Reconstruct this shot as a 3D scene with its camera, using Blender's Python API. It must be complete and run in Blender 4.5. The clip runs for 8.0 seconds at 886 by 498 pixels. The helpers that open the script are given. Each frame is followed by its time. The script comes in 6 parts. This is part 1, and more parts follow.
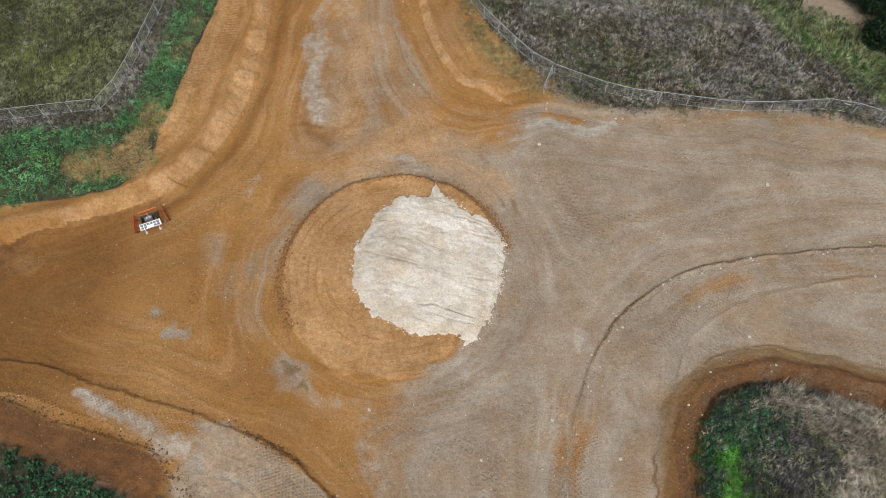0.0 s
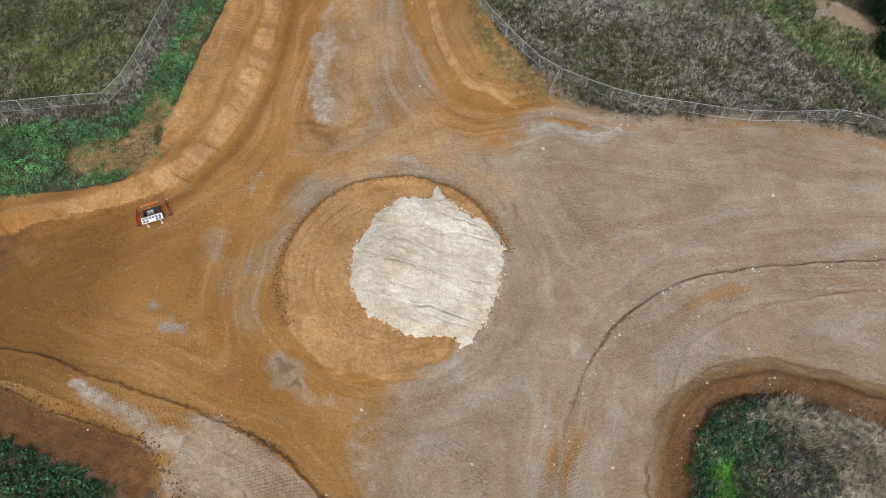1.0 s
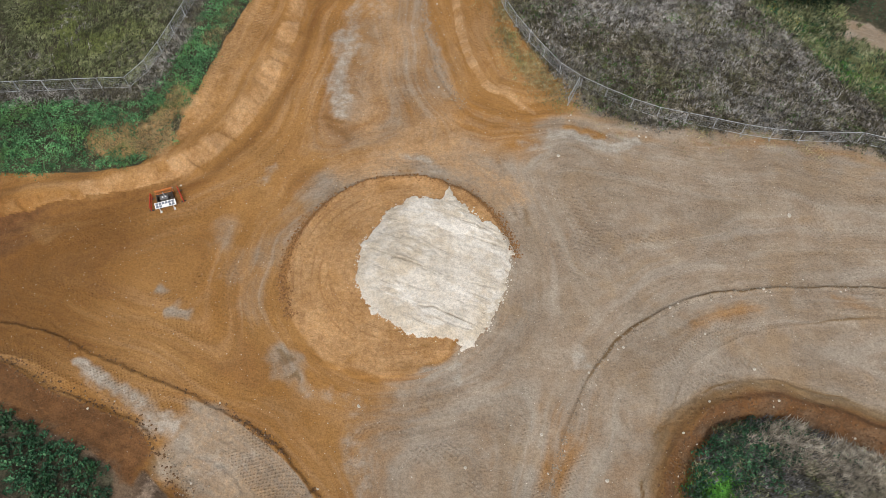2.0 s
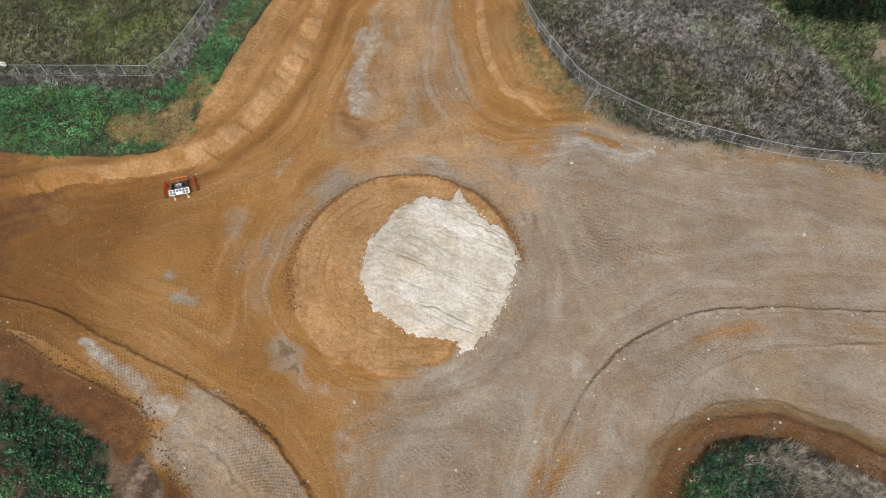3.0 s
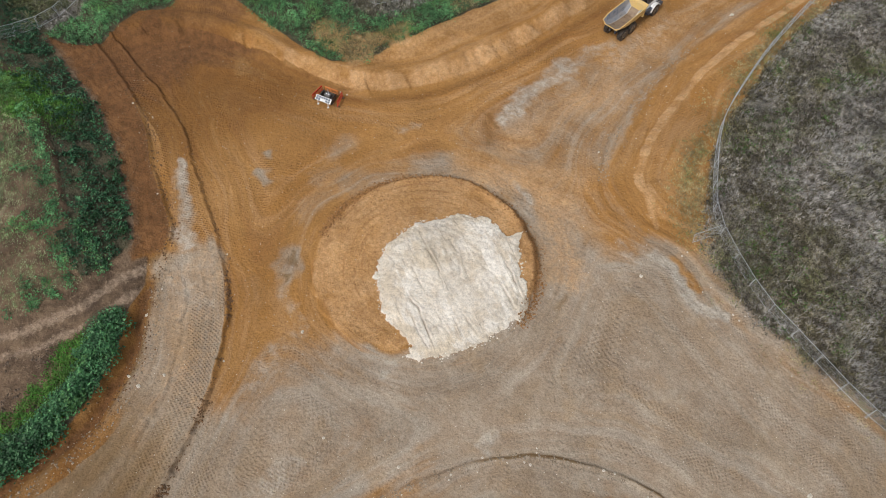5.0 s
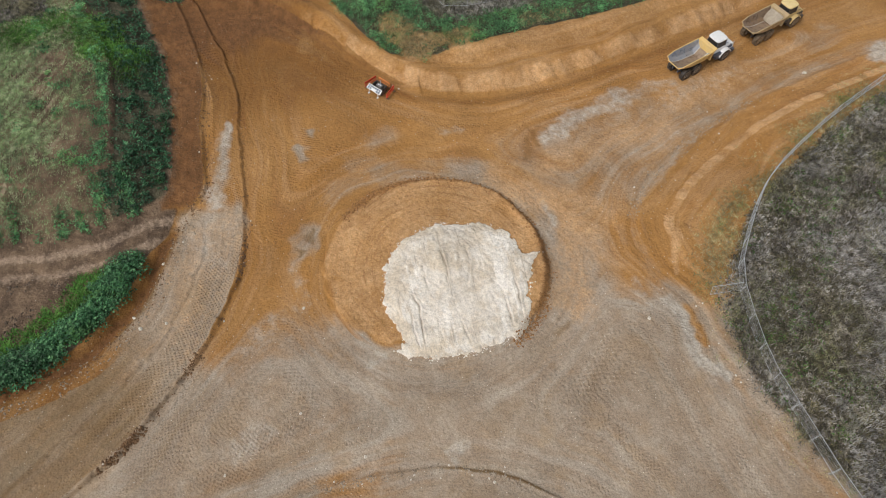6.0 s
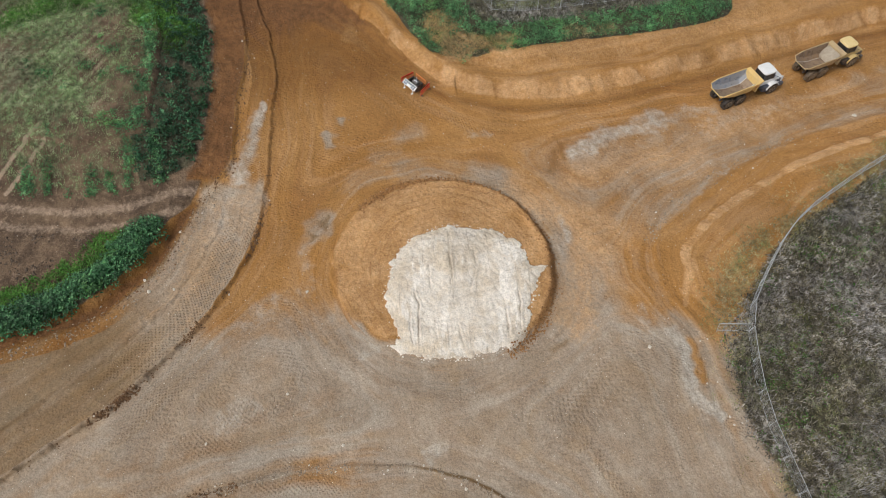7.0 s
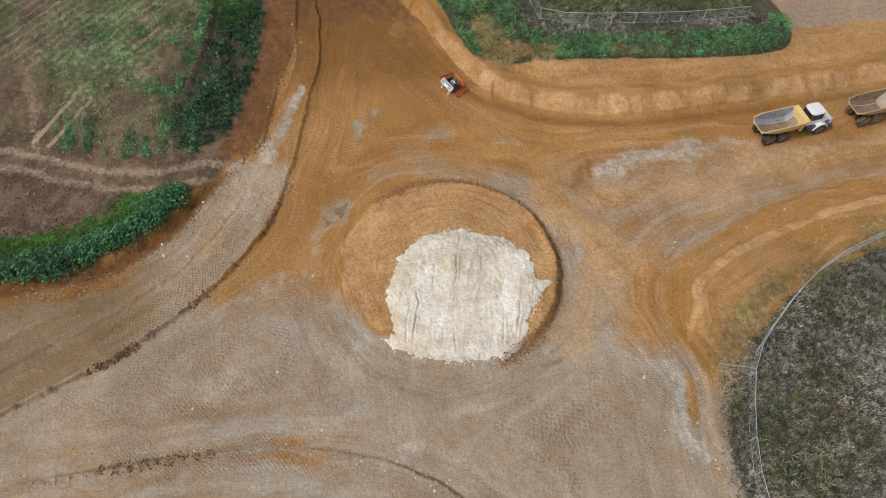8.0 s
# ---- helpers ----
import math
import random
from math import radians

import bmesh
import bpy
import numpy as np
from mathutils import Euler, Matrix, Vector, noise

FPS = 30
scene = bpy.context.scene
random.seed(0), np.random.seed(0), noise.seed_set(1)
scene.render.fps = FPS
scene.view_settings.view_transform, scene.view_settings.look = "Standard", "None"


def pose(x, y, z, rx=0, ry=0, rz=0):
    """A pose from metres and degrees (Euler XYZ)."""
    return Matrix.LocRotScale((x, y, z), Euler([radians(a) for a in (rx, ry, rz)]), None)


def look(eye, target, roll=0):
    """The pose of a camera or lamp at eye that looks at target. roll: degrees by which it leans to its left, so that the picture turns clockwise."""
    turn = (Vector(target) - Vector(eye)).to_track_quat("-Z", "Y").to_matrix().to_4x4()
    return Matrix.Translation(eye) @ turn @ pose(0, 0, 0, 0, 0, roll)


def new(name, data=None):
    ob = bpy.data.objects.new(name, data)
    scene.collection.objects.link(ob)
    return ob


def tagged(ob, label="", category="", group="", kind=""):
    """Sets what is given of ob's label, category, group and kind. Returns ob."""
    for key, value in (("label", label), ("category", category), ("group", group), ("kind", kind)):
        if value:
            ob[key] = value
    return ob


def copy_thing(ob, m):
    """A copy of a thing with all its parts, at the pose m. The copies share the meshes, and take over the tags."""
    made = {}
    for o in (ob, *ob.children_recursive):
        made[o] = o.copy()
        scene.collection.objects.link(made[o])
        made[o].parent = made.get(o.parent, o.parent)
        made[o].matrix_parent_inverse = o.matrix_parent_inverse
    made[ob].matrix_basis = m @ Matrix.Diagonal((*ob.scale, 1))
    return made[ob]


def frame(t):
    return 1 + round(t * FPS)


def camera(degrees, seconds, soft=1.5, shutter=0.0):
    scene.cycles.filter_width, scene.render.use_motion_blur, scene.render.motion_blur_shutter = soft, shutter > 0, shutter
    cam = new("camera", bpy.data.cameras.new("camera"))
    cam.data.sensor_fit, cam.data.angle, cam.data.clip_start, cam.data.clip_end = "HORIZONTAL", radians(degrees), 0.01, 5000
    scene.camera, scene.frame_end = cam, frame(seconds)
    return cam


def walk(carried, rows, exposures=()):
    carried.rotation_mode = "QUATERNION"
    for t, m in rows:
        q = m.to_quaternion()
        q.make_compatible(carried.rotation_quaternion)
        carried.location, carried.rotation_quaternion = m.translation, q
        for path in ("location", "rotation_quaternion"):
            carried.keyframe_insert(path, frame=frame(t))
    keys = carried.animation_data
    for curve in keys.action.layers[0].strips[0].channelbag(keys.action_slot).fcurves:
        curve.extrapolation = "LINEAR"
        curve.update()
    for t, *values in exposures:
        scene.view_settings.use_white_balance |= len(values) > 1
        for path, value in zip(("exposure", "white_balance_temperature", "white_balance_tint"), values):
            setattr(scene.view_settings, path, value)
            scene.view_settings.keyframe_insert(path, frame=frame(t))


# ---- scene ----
cam = camera(64.4, 8.0, 0.9)
PATH = [
    (0, (1.54, 0.94, 70.422), (1.454, 1.93, 68.686), -1.6),
    (0.5, (2.388, 0.884, 70.243), (2.282, 1.879, 68.512), -1.8),
    (1, (3.275, 1.044, 70.106), (3.148, 2.039, 68.376), -2.0),
    (1.5, (4.034, 1.044, 69.912), (3.88, 2.042, 68.185), -2.0),
    (2.8, (6.401, 1.224, 69.505), (6.156, 2.217, 67.787), -1.8),
    (3, (7.179, 1.335, 69.524), (6.914, 2.326, 67.807), -2.3),
    (3.5, (12.069, 2.596, 69.926), (11.67, 3.555, 68.217), -2.3),
    (4, (17.739, 5.042, 70.447), (17.185, 5.936, 68.746), -2.1),
    (4.5, (23.729, 9.213, 70.514), (23.008, 9.992, 68.818), -1.6),
    (4.7, (26.04, 11.392, 70.561), (25.251, 12.109, 68.869), -1.3),
    (5.8, (31.441, 17.35, 70.735), (30.486, 17.88, 69.06), 2.5),
    (6, (31.947, 18.207, 70.725), (30.977, 18.713, 69.05), 2.6),
    (6.5, (32.819, 20.412, 70.89), (31.822, 20.853, 69.214), 3.0),
    (7, (33.516, 22.819, 71.174), (32.498, 23.191, 69.493), 3.4),
    (7.5, (34.228, 25.404, 71.385), (33.19, 25.702, 69.702), 3.6),
    (8, (34.636, 28.328, 71.841), (33.586, 28.543, 70.152), 3.6),
]
walk(cam, [(t, look(eye, target, roll)) for t, eye, target, roll in PATH])

# ---- light ----
SUN_ELEVATION, SUN_TURN = 52.0, 165.0        # degrees; the turn is the compass bearing of the sun (y is north)
world = bpy.data.worlds.new("overcast_sky")
scene.world = world
world.use_nodes = True
wn = world.node_tree
sky = wn.nodes.new("ShaderNodeTexSky")
sky.sky_type, sky.sun_disc = "NISHITA", False
sky.sun_elevation, sky.sun_rotation = radians(SUN_ELEVATION), radians(SUN_TURN)
sky.dust_density, sky.air_density = 3.0, 1.0
soften = wn.nodes.new("ShaderNodeHueSaturation")
soften.inputs["Saturation"].default_value = 0.22
wn.links.new(sky.outputs[0], soften.inputs["Color"])
wn.links.new(soften.outputs[0], wn.nodes["Background"].inputs["Color"])
wn.nodes["Background"].inputs["Strength"].default_value = 0.1
sun = new("sun", bpy.data.lights.new("sun", "SUN"))
sun.data.energy, sun.data.angle, sun.data.color = 1.5, radians(14), (1.0, 0.93, 0.82)
az, el = radians(SUN_TURN), radians(SUN_ELEVATION)
sun.matrix_world = look((200 * math.sin(az) * math.cos(el), 200 * math.cos(az) * math.cos(el), 200 * math.sin(el)), (0, 0, 0))
scene.view_settings.exposure = 0.15


# ---- materials ----
ISLAND, ISLAND_R = (-6.9, 37.6), 13.5      # middle and radius of the round island


class Nodes:
    """A small helper that adds and links shader nodes."""

    def __init__(self, name, rough=0.9, metal=0.0):
        self.mat = bpy.data.materials.new(name)
        self.mat.use_nodes = True
        self.tree = self.mat.node_tree
        self.bsdf = self.tree.nodes["Principled BSDF"]
        self.bsdf.inputs["Roughness"].default_value = rough
        self.bsdf.inputs["Metallic"].default_value = metal

    def add(self, kind, **inputs):
        node = self.tree.nodes.new(kind)
        for key, value in inputs.items():
            self.put(node.inputs[key.replace("_", " ")], value)
        return node

    def put(self, socket, value):
        if isinstance(value, bpy.types.NodeSocket):
            self.tree.links.new(value, socket)
        else:
            socket.default_value = value

    def attr(self, name):
        node = self.tree.nodes.new("ShaderNodeAttribute")
        node.attribute_name = name
        return node.outputs["Vector"]

    def split(self, vector):
        return self.add("ShaderNodeSeparateXYZ", Vector=vector).outputs

    def math(self, op, a, b=0.0, c=0.0, clamp=False):
        node = self.tree.nodes.new("ShaderNodeMath")
        node.operation, node.use_clamp = op, clamp
        for socket, value in zip(node.inputs, (a, b, c)):
            self.put(socket, value)
        return node.outputs[0]

    def noise(self, vector, scale, detail=4.0, rough=0.55):
        node = self.add("ShaderNodeTexNoise", Vector=vector, Scale=scale, Detail=detail, Roughness=rough)
        return node.outputs["Fac"]

    def step(self, value, low, high):
        node = self.tree.nodes.new("ShaderNodeMapRange")
        node.interpolation_type = "SMOOTHSTEP"
        self.put(node.inputs["Value"], value)
        node.inputs["From Min"].default_value, node.inputs["From Max"].default_value = low, high
        return node.outputs[0]

    def mix(self, fac, a, b):
        node = self.tree.nodes.new("ShaderNodeMix")
        node.data_type = "RGBA"
        for socket, value in ((node.inputs[0], fac), (node.inputs[6], a), (node.inputs[7], b)):
            self.put(socket, (*value, 1.0) if isinstance(value, tuple) and len(value) == 3 else value)
        return node.outputs[2]

    def shade(self, colour, factor):
        node = self.tree.nodes.new("ShaderNodeMix")
        node.data_type, node.blend_type = "RGBA", "MULTIPLY"
        node.inputs[0].default_value = 1.0
        self.put(node.inputs[6], colour)
        self.put(node.inputs[7], factor)
        return node.outputs[2]

    def scaled(self, vector, x, y, z=1.0):
        node = self.tree.nodes.new("ShaderNodeMapping")
        self.put(node.inputs["Vector"], vector)
        node.inputs["Scale"].default_value = (x, y, z)
        return node.outputs[0]

    def turned(self, vector, degrees):
        node = self.tree.nodes.new("ShaderNodeMapping")
        self.put(node.inputs["Vector"], vector)
        node.inputs["Rotation"].default_value = (0, 0, radians(degrees))
        return node.outputs[0]

    def place(self):
        return self.tree.nodes.new("ShaderNodeNewGeometry").outputs["Position"]

    def local(self):
        return self.tree.nodes.new("ShaderNodeTexCoord").outputs["Object"]

    def island(self):
        return self.tree.nodes.new("ShaderNodeNewGeometry").outputs["Random Per Island"]

    def bump(self, height, distance, strength=1.0, after=None):
        node = self.add("ShaderNodeBump", Height=height, Distance=distance, Strength=strength)
        if after is not None:
            self.put(node.inputs["Normal"], after)
        return node.outputs[0]

    def done(self, colour, normal=None, rough=None):
        self.put(self.bsdf.inputs["Base Color"], (*colour, 1.0) if isinstance(colour, tuple) else colour)
        if normal is not None:
            self.put(self.bsdf.inputs["Normal"], normal)
        if rough is not None:
            self.put(self.bsdf.inputs["Roughness"], rough)
        return self.mat


def painted(name, colour, dirt=(0.30, 0.19, 0.10), rough=0.45, metal=0.0, dirty=0.5):
    """Paint, plastic or metal with dust lying on it in patches and fine wear."""
    n = Nodes(name, rough, metal)
    p = n.local()
    spots = n.math("ADD", n.math("MULTIPLY", n.noise(p, 1.7), 0.6), n.math("MULTIPLY", n.noise(p, 9.0), 0.4))
    fac = n.math("MULTIPLY", n.step(spots, 0.40, 0.68), dirty)
    col = n.mix(fac, colour, dirt)
    col = n.mix(n.math("MULTIPLY", n.step(n.noise(p, 30.0), 0.55, 0.75), 0.25), col, tuple(0.6 * c for c in colour))
    return n.done(col, n.bump(n.noise(p, 40.0), 0.004), n.step(spots, 0.2, 0.9))


def ground_material():
    n = Nodes("site_ground", 0.95)
    p = n.place()
    a, b, c, f = n.split(n.attr("earth")), n.split(n.attr("cover")), n.split(n.attr("wear")), n.attr("flow")
    big = n.noise(p, 0.07, 3.0)
    mid = n.noise(p, 0.35, 5.0, 0.6)
    fine = n.noise(p, 2.2, 6.0, 0.65)
    grain = n.noise(p, 6.0, 4.0, 0.7)
    px = n.split(p)
    uv = n.split(f)
    isl = n.split(n.attr("island"))[0]
    tread = n.split(n.attr("tread"))[0]
    furrow = n.split(n.attr("furrow"))[0]
    east, up = n.math("SUBTRACT", px[0], ISLAND[0]), n.math("SUBTRACT", px[1], ISLAND[1])
    away = n.math("SQRT", n.math("ADD", 0.5, n.math("ADD", n.math("MULTIPLY", east, east), n.math("MULTIPLY", up, up))))

    def lane_noise(width, length, detail, rough):
        node = n.add("ShaderNodeCombineXYZ", X=n.math("MULTIPLY", uv[0], width), Y=n.math("MULTIPLY", px[0], length), Z=n.math("MULTIPLY", px[1], length))
        outside = n.noise(node.outputs[0], 1.0, detail, rough)
        ring = n.add("ShaderNodeCombineXYZ", X=n.math("MULTIPLY", away, 0.9 * width), Y=n.math("DIVIDE", east, n.math("MULTIPLY", away, 0.55)), Z=n.math("DIVIDE", up, n.math("MULTIPLY", away, 0.55)))
        within = n.noise(ring.outputs[0], 1.0, detail, rough)
        return n.math("ADD", n.math("MULTIPLY", outside, n.math("SUBTRACT", 1.0, isl)), n.math("MULTIPLY", within, isl))

    streak = lane_noise(0.9, 0.05, 3.0, 0.55)       # long marks along the way of the traffic
    ruts = lane_noise(2.1, 0.09, 2.0, 0.5)
    smear = lane_noise(0.42, 0.06, 4.0, 0.6)
    swirl = n.math("ADD", n.math("MULTIPLY", streak, 0.6), n.math("MULTIPLY", mid, 0.4))

    def mask(value, wobble=0.7, low=0.35, high=0.65, by=None):
        moved = n.math("ADD", value, n.math("MULTIPLY", n.math("SUBTRACT", by or swirl, 0.5), wobble))
        return n.step(moved, low, high)

    orange = n.mix(n.step(big, 0.35, 0.65), (0.345, 0.168, 0.044), (0.41, 0.218, 0.072))
    orange = n.mix(n.math("MULTIPLY", n.step(streak, 0.45, 0.70), 0.7), orange, (0.47, 0.27, 0.12))
    orange = n.mix(n.math("MULTIPLY", n.step(ruts, 0.54, 0.74), 0.32), orange, (0.28, 0.135, 0.040))
    clod = n.noise(p, 0.9, 5.0, 0.62)
    orange = n.mix(n.math("MULTIPLY", n.step(clod, 0.52, 0.70), 0.5), orange, (0.32, 0.155, 0.050))
    orange = n.mix(n.math("MULTIPLY", n.step(smear, 0.50, 0.68), 0.55), orange, (0.29, 0.135, 0.042))
    orange = n.mix(n.math("MULTIPLY", n.step(smear, 0.48, 0.32), 0.45), orange, (0.47, 0.285, 0.14))
    grey = n.mix(n.step(mid, 0.35, 0.68), (0.335, 0.255, 0.185), (0.39, 0.32, 0.25))
    grey = n.mix(n.math("MULTIPLY", n.step(streak, 0.48, 0.72), 0.6), grey, (0.42, 0.365, 0.30))
    grey = n.mix(n.math("MULTIPLY", n.step(ruts, 0.55, 0.74), 0.26), grey, (0.27, 0.195, 0.125))
    grey = n.mix(n.math("MULTIPLY", n.step(clod, 0.50, 0.70), 0.45), grey, (0.27, 0.205, 0.14))
    grey = n.mix(n.math("MULTIPLY", n.step(n.noise(p, 0.16, 4.0), 0.54, 0.66), 0.35), grey, (0.40, 0.265, 0.14))
    grey = n.mix(n.math("MULTIPLY", n.step(smear, 0.48, 0.68), 0.45), grey, (0.33, 0.235, 0.145))
    grey = n.mix(n.math("MULTIPLY", n.step(smear, 0.48, 0.34), 0.5), grey, (0.43, 0.375, 0.315))
    col = n.mix(mask(a[0], 1.3, 0.12, 0.88), orange, grey)
    pale = n.mix(n.step(clod, 0.35, 0.65), (0.50, 0.29, 0.132), (0.58, 0.365, 0.19))
    col = n.mix(n.math("MULTIPLY", mask(a[1], 0.8, 0.3, 0.75, n.math("ADD", n.math("MULTIPLY", mid, 0.5), n.math("MULTIPLY", fine, 0.5))), 0.9), col, pale)
    # dark and umber: brown earth, and the shade painted at rim, ledges and trench
    dark = n.mix(n.step(clod, 0.35, 0.65), (0.205, 0.094, 0.024), (0.275, 0.134, 0.036))
    dark = n.mix(0.75, dark, n.shade(col, (0.58, 0.51, 0.36, 1)))
    col = n.mix(n.math("MULTIPLY", mask(c[0], 0.7, 0.22, 0.92, n.math("ADD", n.math("MULTIPLY", streak, 0.5), n.math("MULTIPLY", smear, 0.5))), 0.92), col, dark)
    umber = n.mix(n.step(clod, 0.35, 0.65), (0.115, 0.050, 0.018), (0.19, 0.088, 0.034))
    col = n.mix(n.math("MULTIPLY", n.step(n.math("ADD", c[0], n.math("MULTIPLY", n.math("SUBTRACT", swirl, 0.5), 0.8)), 0.98, 1.3), 0.8), col, umber)
    scratch = lane_noise(2.6, 0.2, 3.0, 0.5)
    col = n.mix(n.math("MULTIPLY", n.math("MULTIPLY", n.step(scratch, 0.57, 0.68), isl), 0.6), col, (0.34, 0.175, 0.066))
    col = n.mix(n.math("MULTIPLY", n.math("MULTIPLY", n.step(smear, 0.52, 0.66), isl), 0.35), col, (0.36, 0.20, 0.085))
    gravel = n.mix(n.step(clod, 0.35, 0.65), (0.37, 0.325, 0.275), (0.52, 0.48, 0.425))
    col = n.mix(n.math("MULTIPLY", mask(a[2], 1.3, 0.20, 0.92, n.math("ADD", n.math("MULTIPLY", clod, 0.55), n.math("MULTIPLY", swirl, 0.45))), 0.85), col, gravel)
    soil = n.mix(n.step(mid, 0.35, 0.65), (0.084, 0.054, 0.035), (0.19, 0.128, 0.082))
    soil = n.mix(n.step(fine, 0.52, 0.75), soil, (0.225, 0.165, 0.108))
    soil = n.mix(mask(c[1], 0.8, 0.3, 0.8, fine), soil, (0.36, 0.27, 0.20))
    col = n.mix(mask(b[1], 0.7, 0.35, 0.65, mid), col, soil)
    turf = n.mix(n.step(mid, 0.35, 0.65), (0.042, 0.042, 0.024), (0.085, 0.079, 0.047))
    turf = n.mix(n.step(fine, 0.48, 0.70), turf, (0.115, 0.10, 0.070))
    col = n.mix(mask(b[2], 0.7, 0.35, 0.65, fine), col, turf)
    chalk = n.mix(n.step(n.noise(p, 0.28, 4.0, 0.6), 0.40, 0.60), (0.66, 0.575, 0.465), (0.79, 0.735, 0.66))
    chalk = n.mix(n.math("MULTIPLY", n.step(n.noise(n.scaled(n.turned(p, 14), 0.12, 0.5), 1.0, 6.0, 0.65), 0.52, 0.62), 0.8), chalk, (0.85, 0.81, 0.755))
    chalk = n.mix(n.math("MULTIPLY", n.step(n.noise(p, 0.55, 4.0, 0.65), 0.54, 0.66), 0.5), chalk, (0.60, 0.52, 0.41))
    scrape = n.noise(n.scaled(n.turned(p, 14), 0.10, 2.6), 1.0, 3.0, 0.5)
    chalk = n.mix(n.math("MULTIPLY", n.step(scrape, 0.62, 0.70), 0.6), chalk, (0.42, 0.36, 0.28))
    chalk = n.mix(n.math("MULTIPLY", n.step(grain, 0.54, 0.68), 0.45), chalk, (0.55, 0.49, 0.40))
    chalk = n.mix(n.math("MULTIPLY", furrow, 0.9, clamp=True), chalk, (0.30, 0.25, 0.19))
    col = n.mix(mask(b[0], 1.1, 0.42, 0.60, n.math("ADD", n.math("MULTIPLY", fine, 0.5), n.math("MULTIPLY", grain, 0.5))), col, chalk)
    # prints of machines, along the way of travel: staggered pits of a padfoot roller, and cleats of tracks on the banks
    band = n.math("MULTIPLY", uv[0], 2.3)
    gapped = n.step(n.math("PINGPONG", band, 0.5), 0.06, 0.16)
    rows = n.math("MULTIPLY", n.math("SINE", n.math("ADD", n.math("ADD", n.math("MULTIPLY", uv[1], 19.5), n.math("MULTIPLY", n.noise(p, 0.8, 3.0), 4.0)), n.math("MULTIPLY", n.math("FLOOR", n.math("ADD", band, 0.0)), 2.1))), gapped)
    sway = n.math("MULTIPLY", n.noise(p, 0.5, 3.0), 2.2)
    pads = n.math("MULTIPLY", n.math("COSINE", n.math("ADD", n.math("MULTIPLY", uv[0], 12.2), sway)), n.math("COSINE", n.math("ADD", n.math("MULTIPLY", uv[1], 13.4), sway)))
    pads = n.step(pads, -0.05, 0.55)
    where = n.math("MULTIPLY", n.step(n.math("ADD", c[2], n.math("MULTIPLY", n.math("SUBTRACT", lane_noise(0.45, 0.09, 4.0, 0.6), 0.5), 3.0)), 0.34, 0.85), n.math("MULTIPLY", uv[2], n.step(c[2], 0.02, 0.2)))
    depth = n.math("MULTIPLY", where, n.math("ADD", 0.30, n.math("MULTIPLY", c[2], 0.8), clamp=True))
    kept = n.step(n.noise(p, 2.0, 3.0, 0.6), 0.25, 0.55)
    cleats = n.math("MULTIPLY", n.math("MULTIPLY", rows, depth), n.math("MULTIPLY", tread, 0.42))
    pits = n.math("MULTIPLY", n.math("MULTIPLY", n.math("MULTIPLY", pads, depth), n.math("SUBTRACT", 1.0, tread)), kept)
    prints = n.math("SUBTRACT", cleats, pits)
    # pits darkened in colour for the shade inside them, partly tinted ochre
    shade_and_ochre = n.mix(n.step(mid, 0.42, 0.62), n.shade(col, (0.66, 0.58, 0.48, 1)), n.shade(col, (0.86, 0.66, 0.42, 1)))
    col = n.mix(n.math("MULTIPLY", pits, 0.38, clamp=True), col, shade_and_ochre)
    # cleat rows darkened in colour too, besides their bump
    col = n.mix(n.math("MULTIPLY", n.step(cleats, 0.06, 0.55), 0.25), col, n.shade(col, (0.58, 0.53, 0.48, 1)))
    stipple = n.add("ShaderNodeTexVoronoi", Vector=p, Scale=2.3).outputs["Distance"]
    rough_lane = n.math("MULTIPLY", n.step(lane_noise(0.3, 0.05, 3.0, 0.5), 0.40, 0.62), n.math("MULTIPLY", n.math("SUBTRACT", 1.0, b[2], clamp=True), n.math("SUBTRACT", 1.0, b[0], clamp=True)))
    col = n.mix(n.math("MULTIPLY", n.math("MULTIPLY", n.step(stipple, 0.28, 0.05), rough_lane), 0.34), col, n.shade(col, (0.55, 0.5, 0.45, 1)))
    speck = n.add("ShaderNodeTexVoronoi", Vector=p, Scale=2.6)
    pebbles = n.math("MULTIPLY", n.math("LESS_THAN", speck.outputs["Distance"], 0.10), n.math("GREATER_THAN", n.split(speck.outputs["Color"])[0], 0.88))
    col = n.mix(n.math("MULTIPLY", pebbles, n.math("MULTIPLY", n.math("SUBTRACT", 1.0, b[2], clamp=True), 0.7)), col, (0.66, 0.62, 0.55))
    sharp = n.math("ADD", n.math("MULTIPLY", n.step(fine, 0.32, 0.68), 0.35), n.math("MULTIPLY", n.step(grain, 0.34, 0.66), 0.65))
    tone = n.math("ADD", 0.75, n.math("MULTIPLY", sharp, 0.50))
    drag = n.math("ADD", n.math("MULTIPLY", n.step(lane_noise(1.5, 0.05, 4.0, 0.6), 0.34, 0.66), 0.10), n.math("MULTIPLY", n.step(n.noise(p, 0.11, 4.0, 0.6), 0.36, 0.64), 0.18))
    tone = n.math("MULTIPLY", tone, n.math("ADD", 0.86, drag))
    joint = n.add("ShaderNodeCombineColor", Red=tone, Green=tone, Blue=tone)
    col = n.shade(col, joint.outputs[0])
    nor = n.bump(fine, 0.16)
    nor = n.bump(grain, 0.08, 1.0, nor)
    nor = n.bump(ruts, 0.05, 1.0, nor)
    nor = n.bump(n.math("MULTIPLY", stipple, rough_lane), 0.06, 1.0, nor)
    nor = n.bump(prints, 0.09, 1.0, nor)
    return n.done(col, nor)


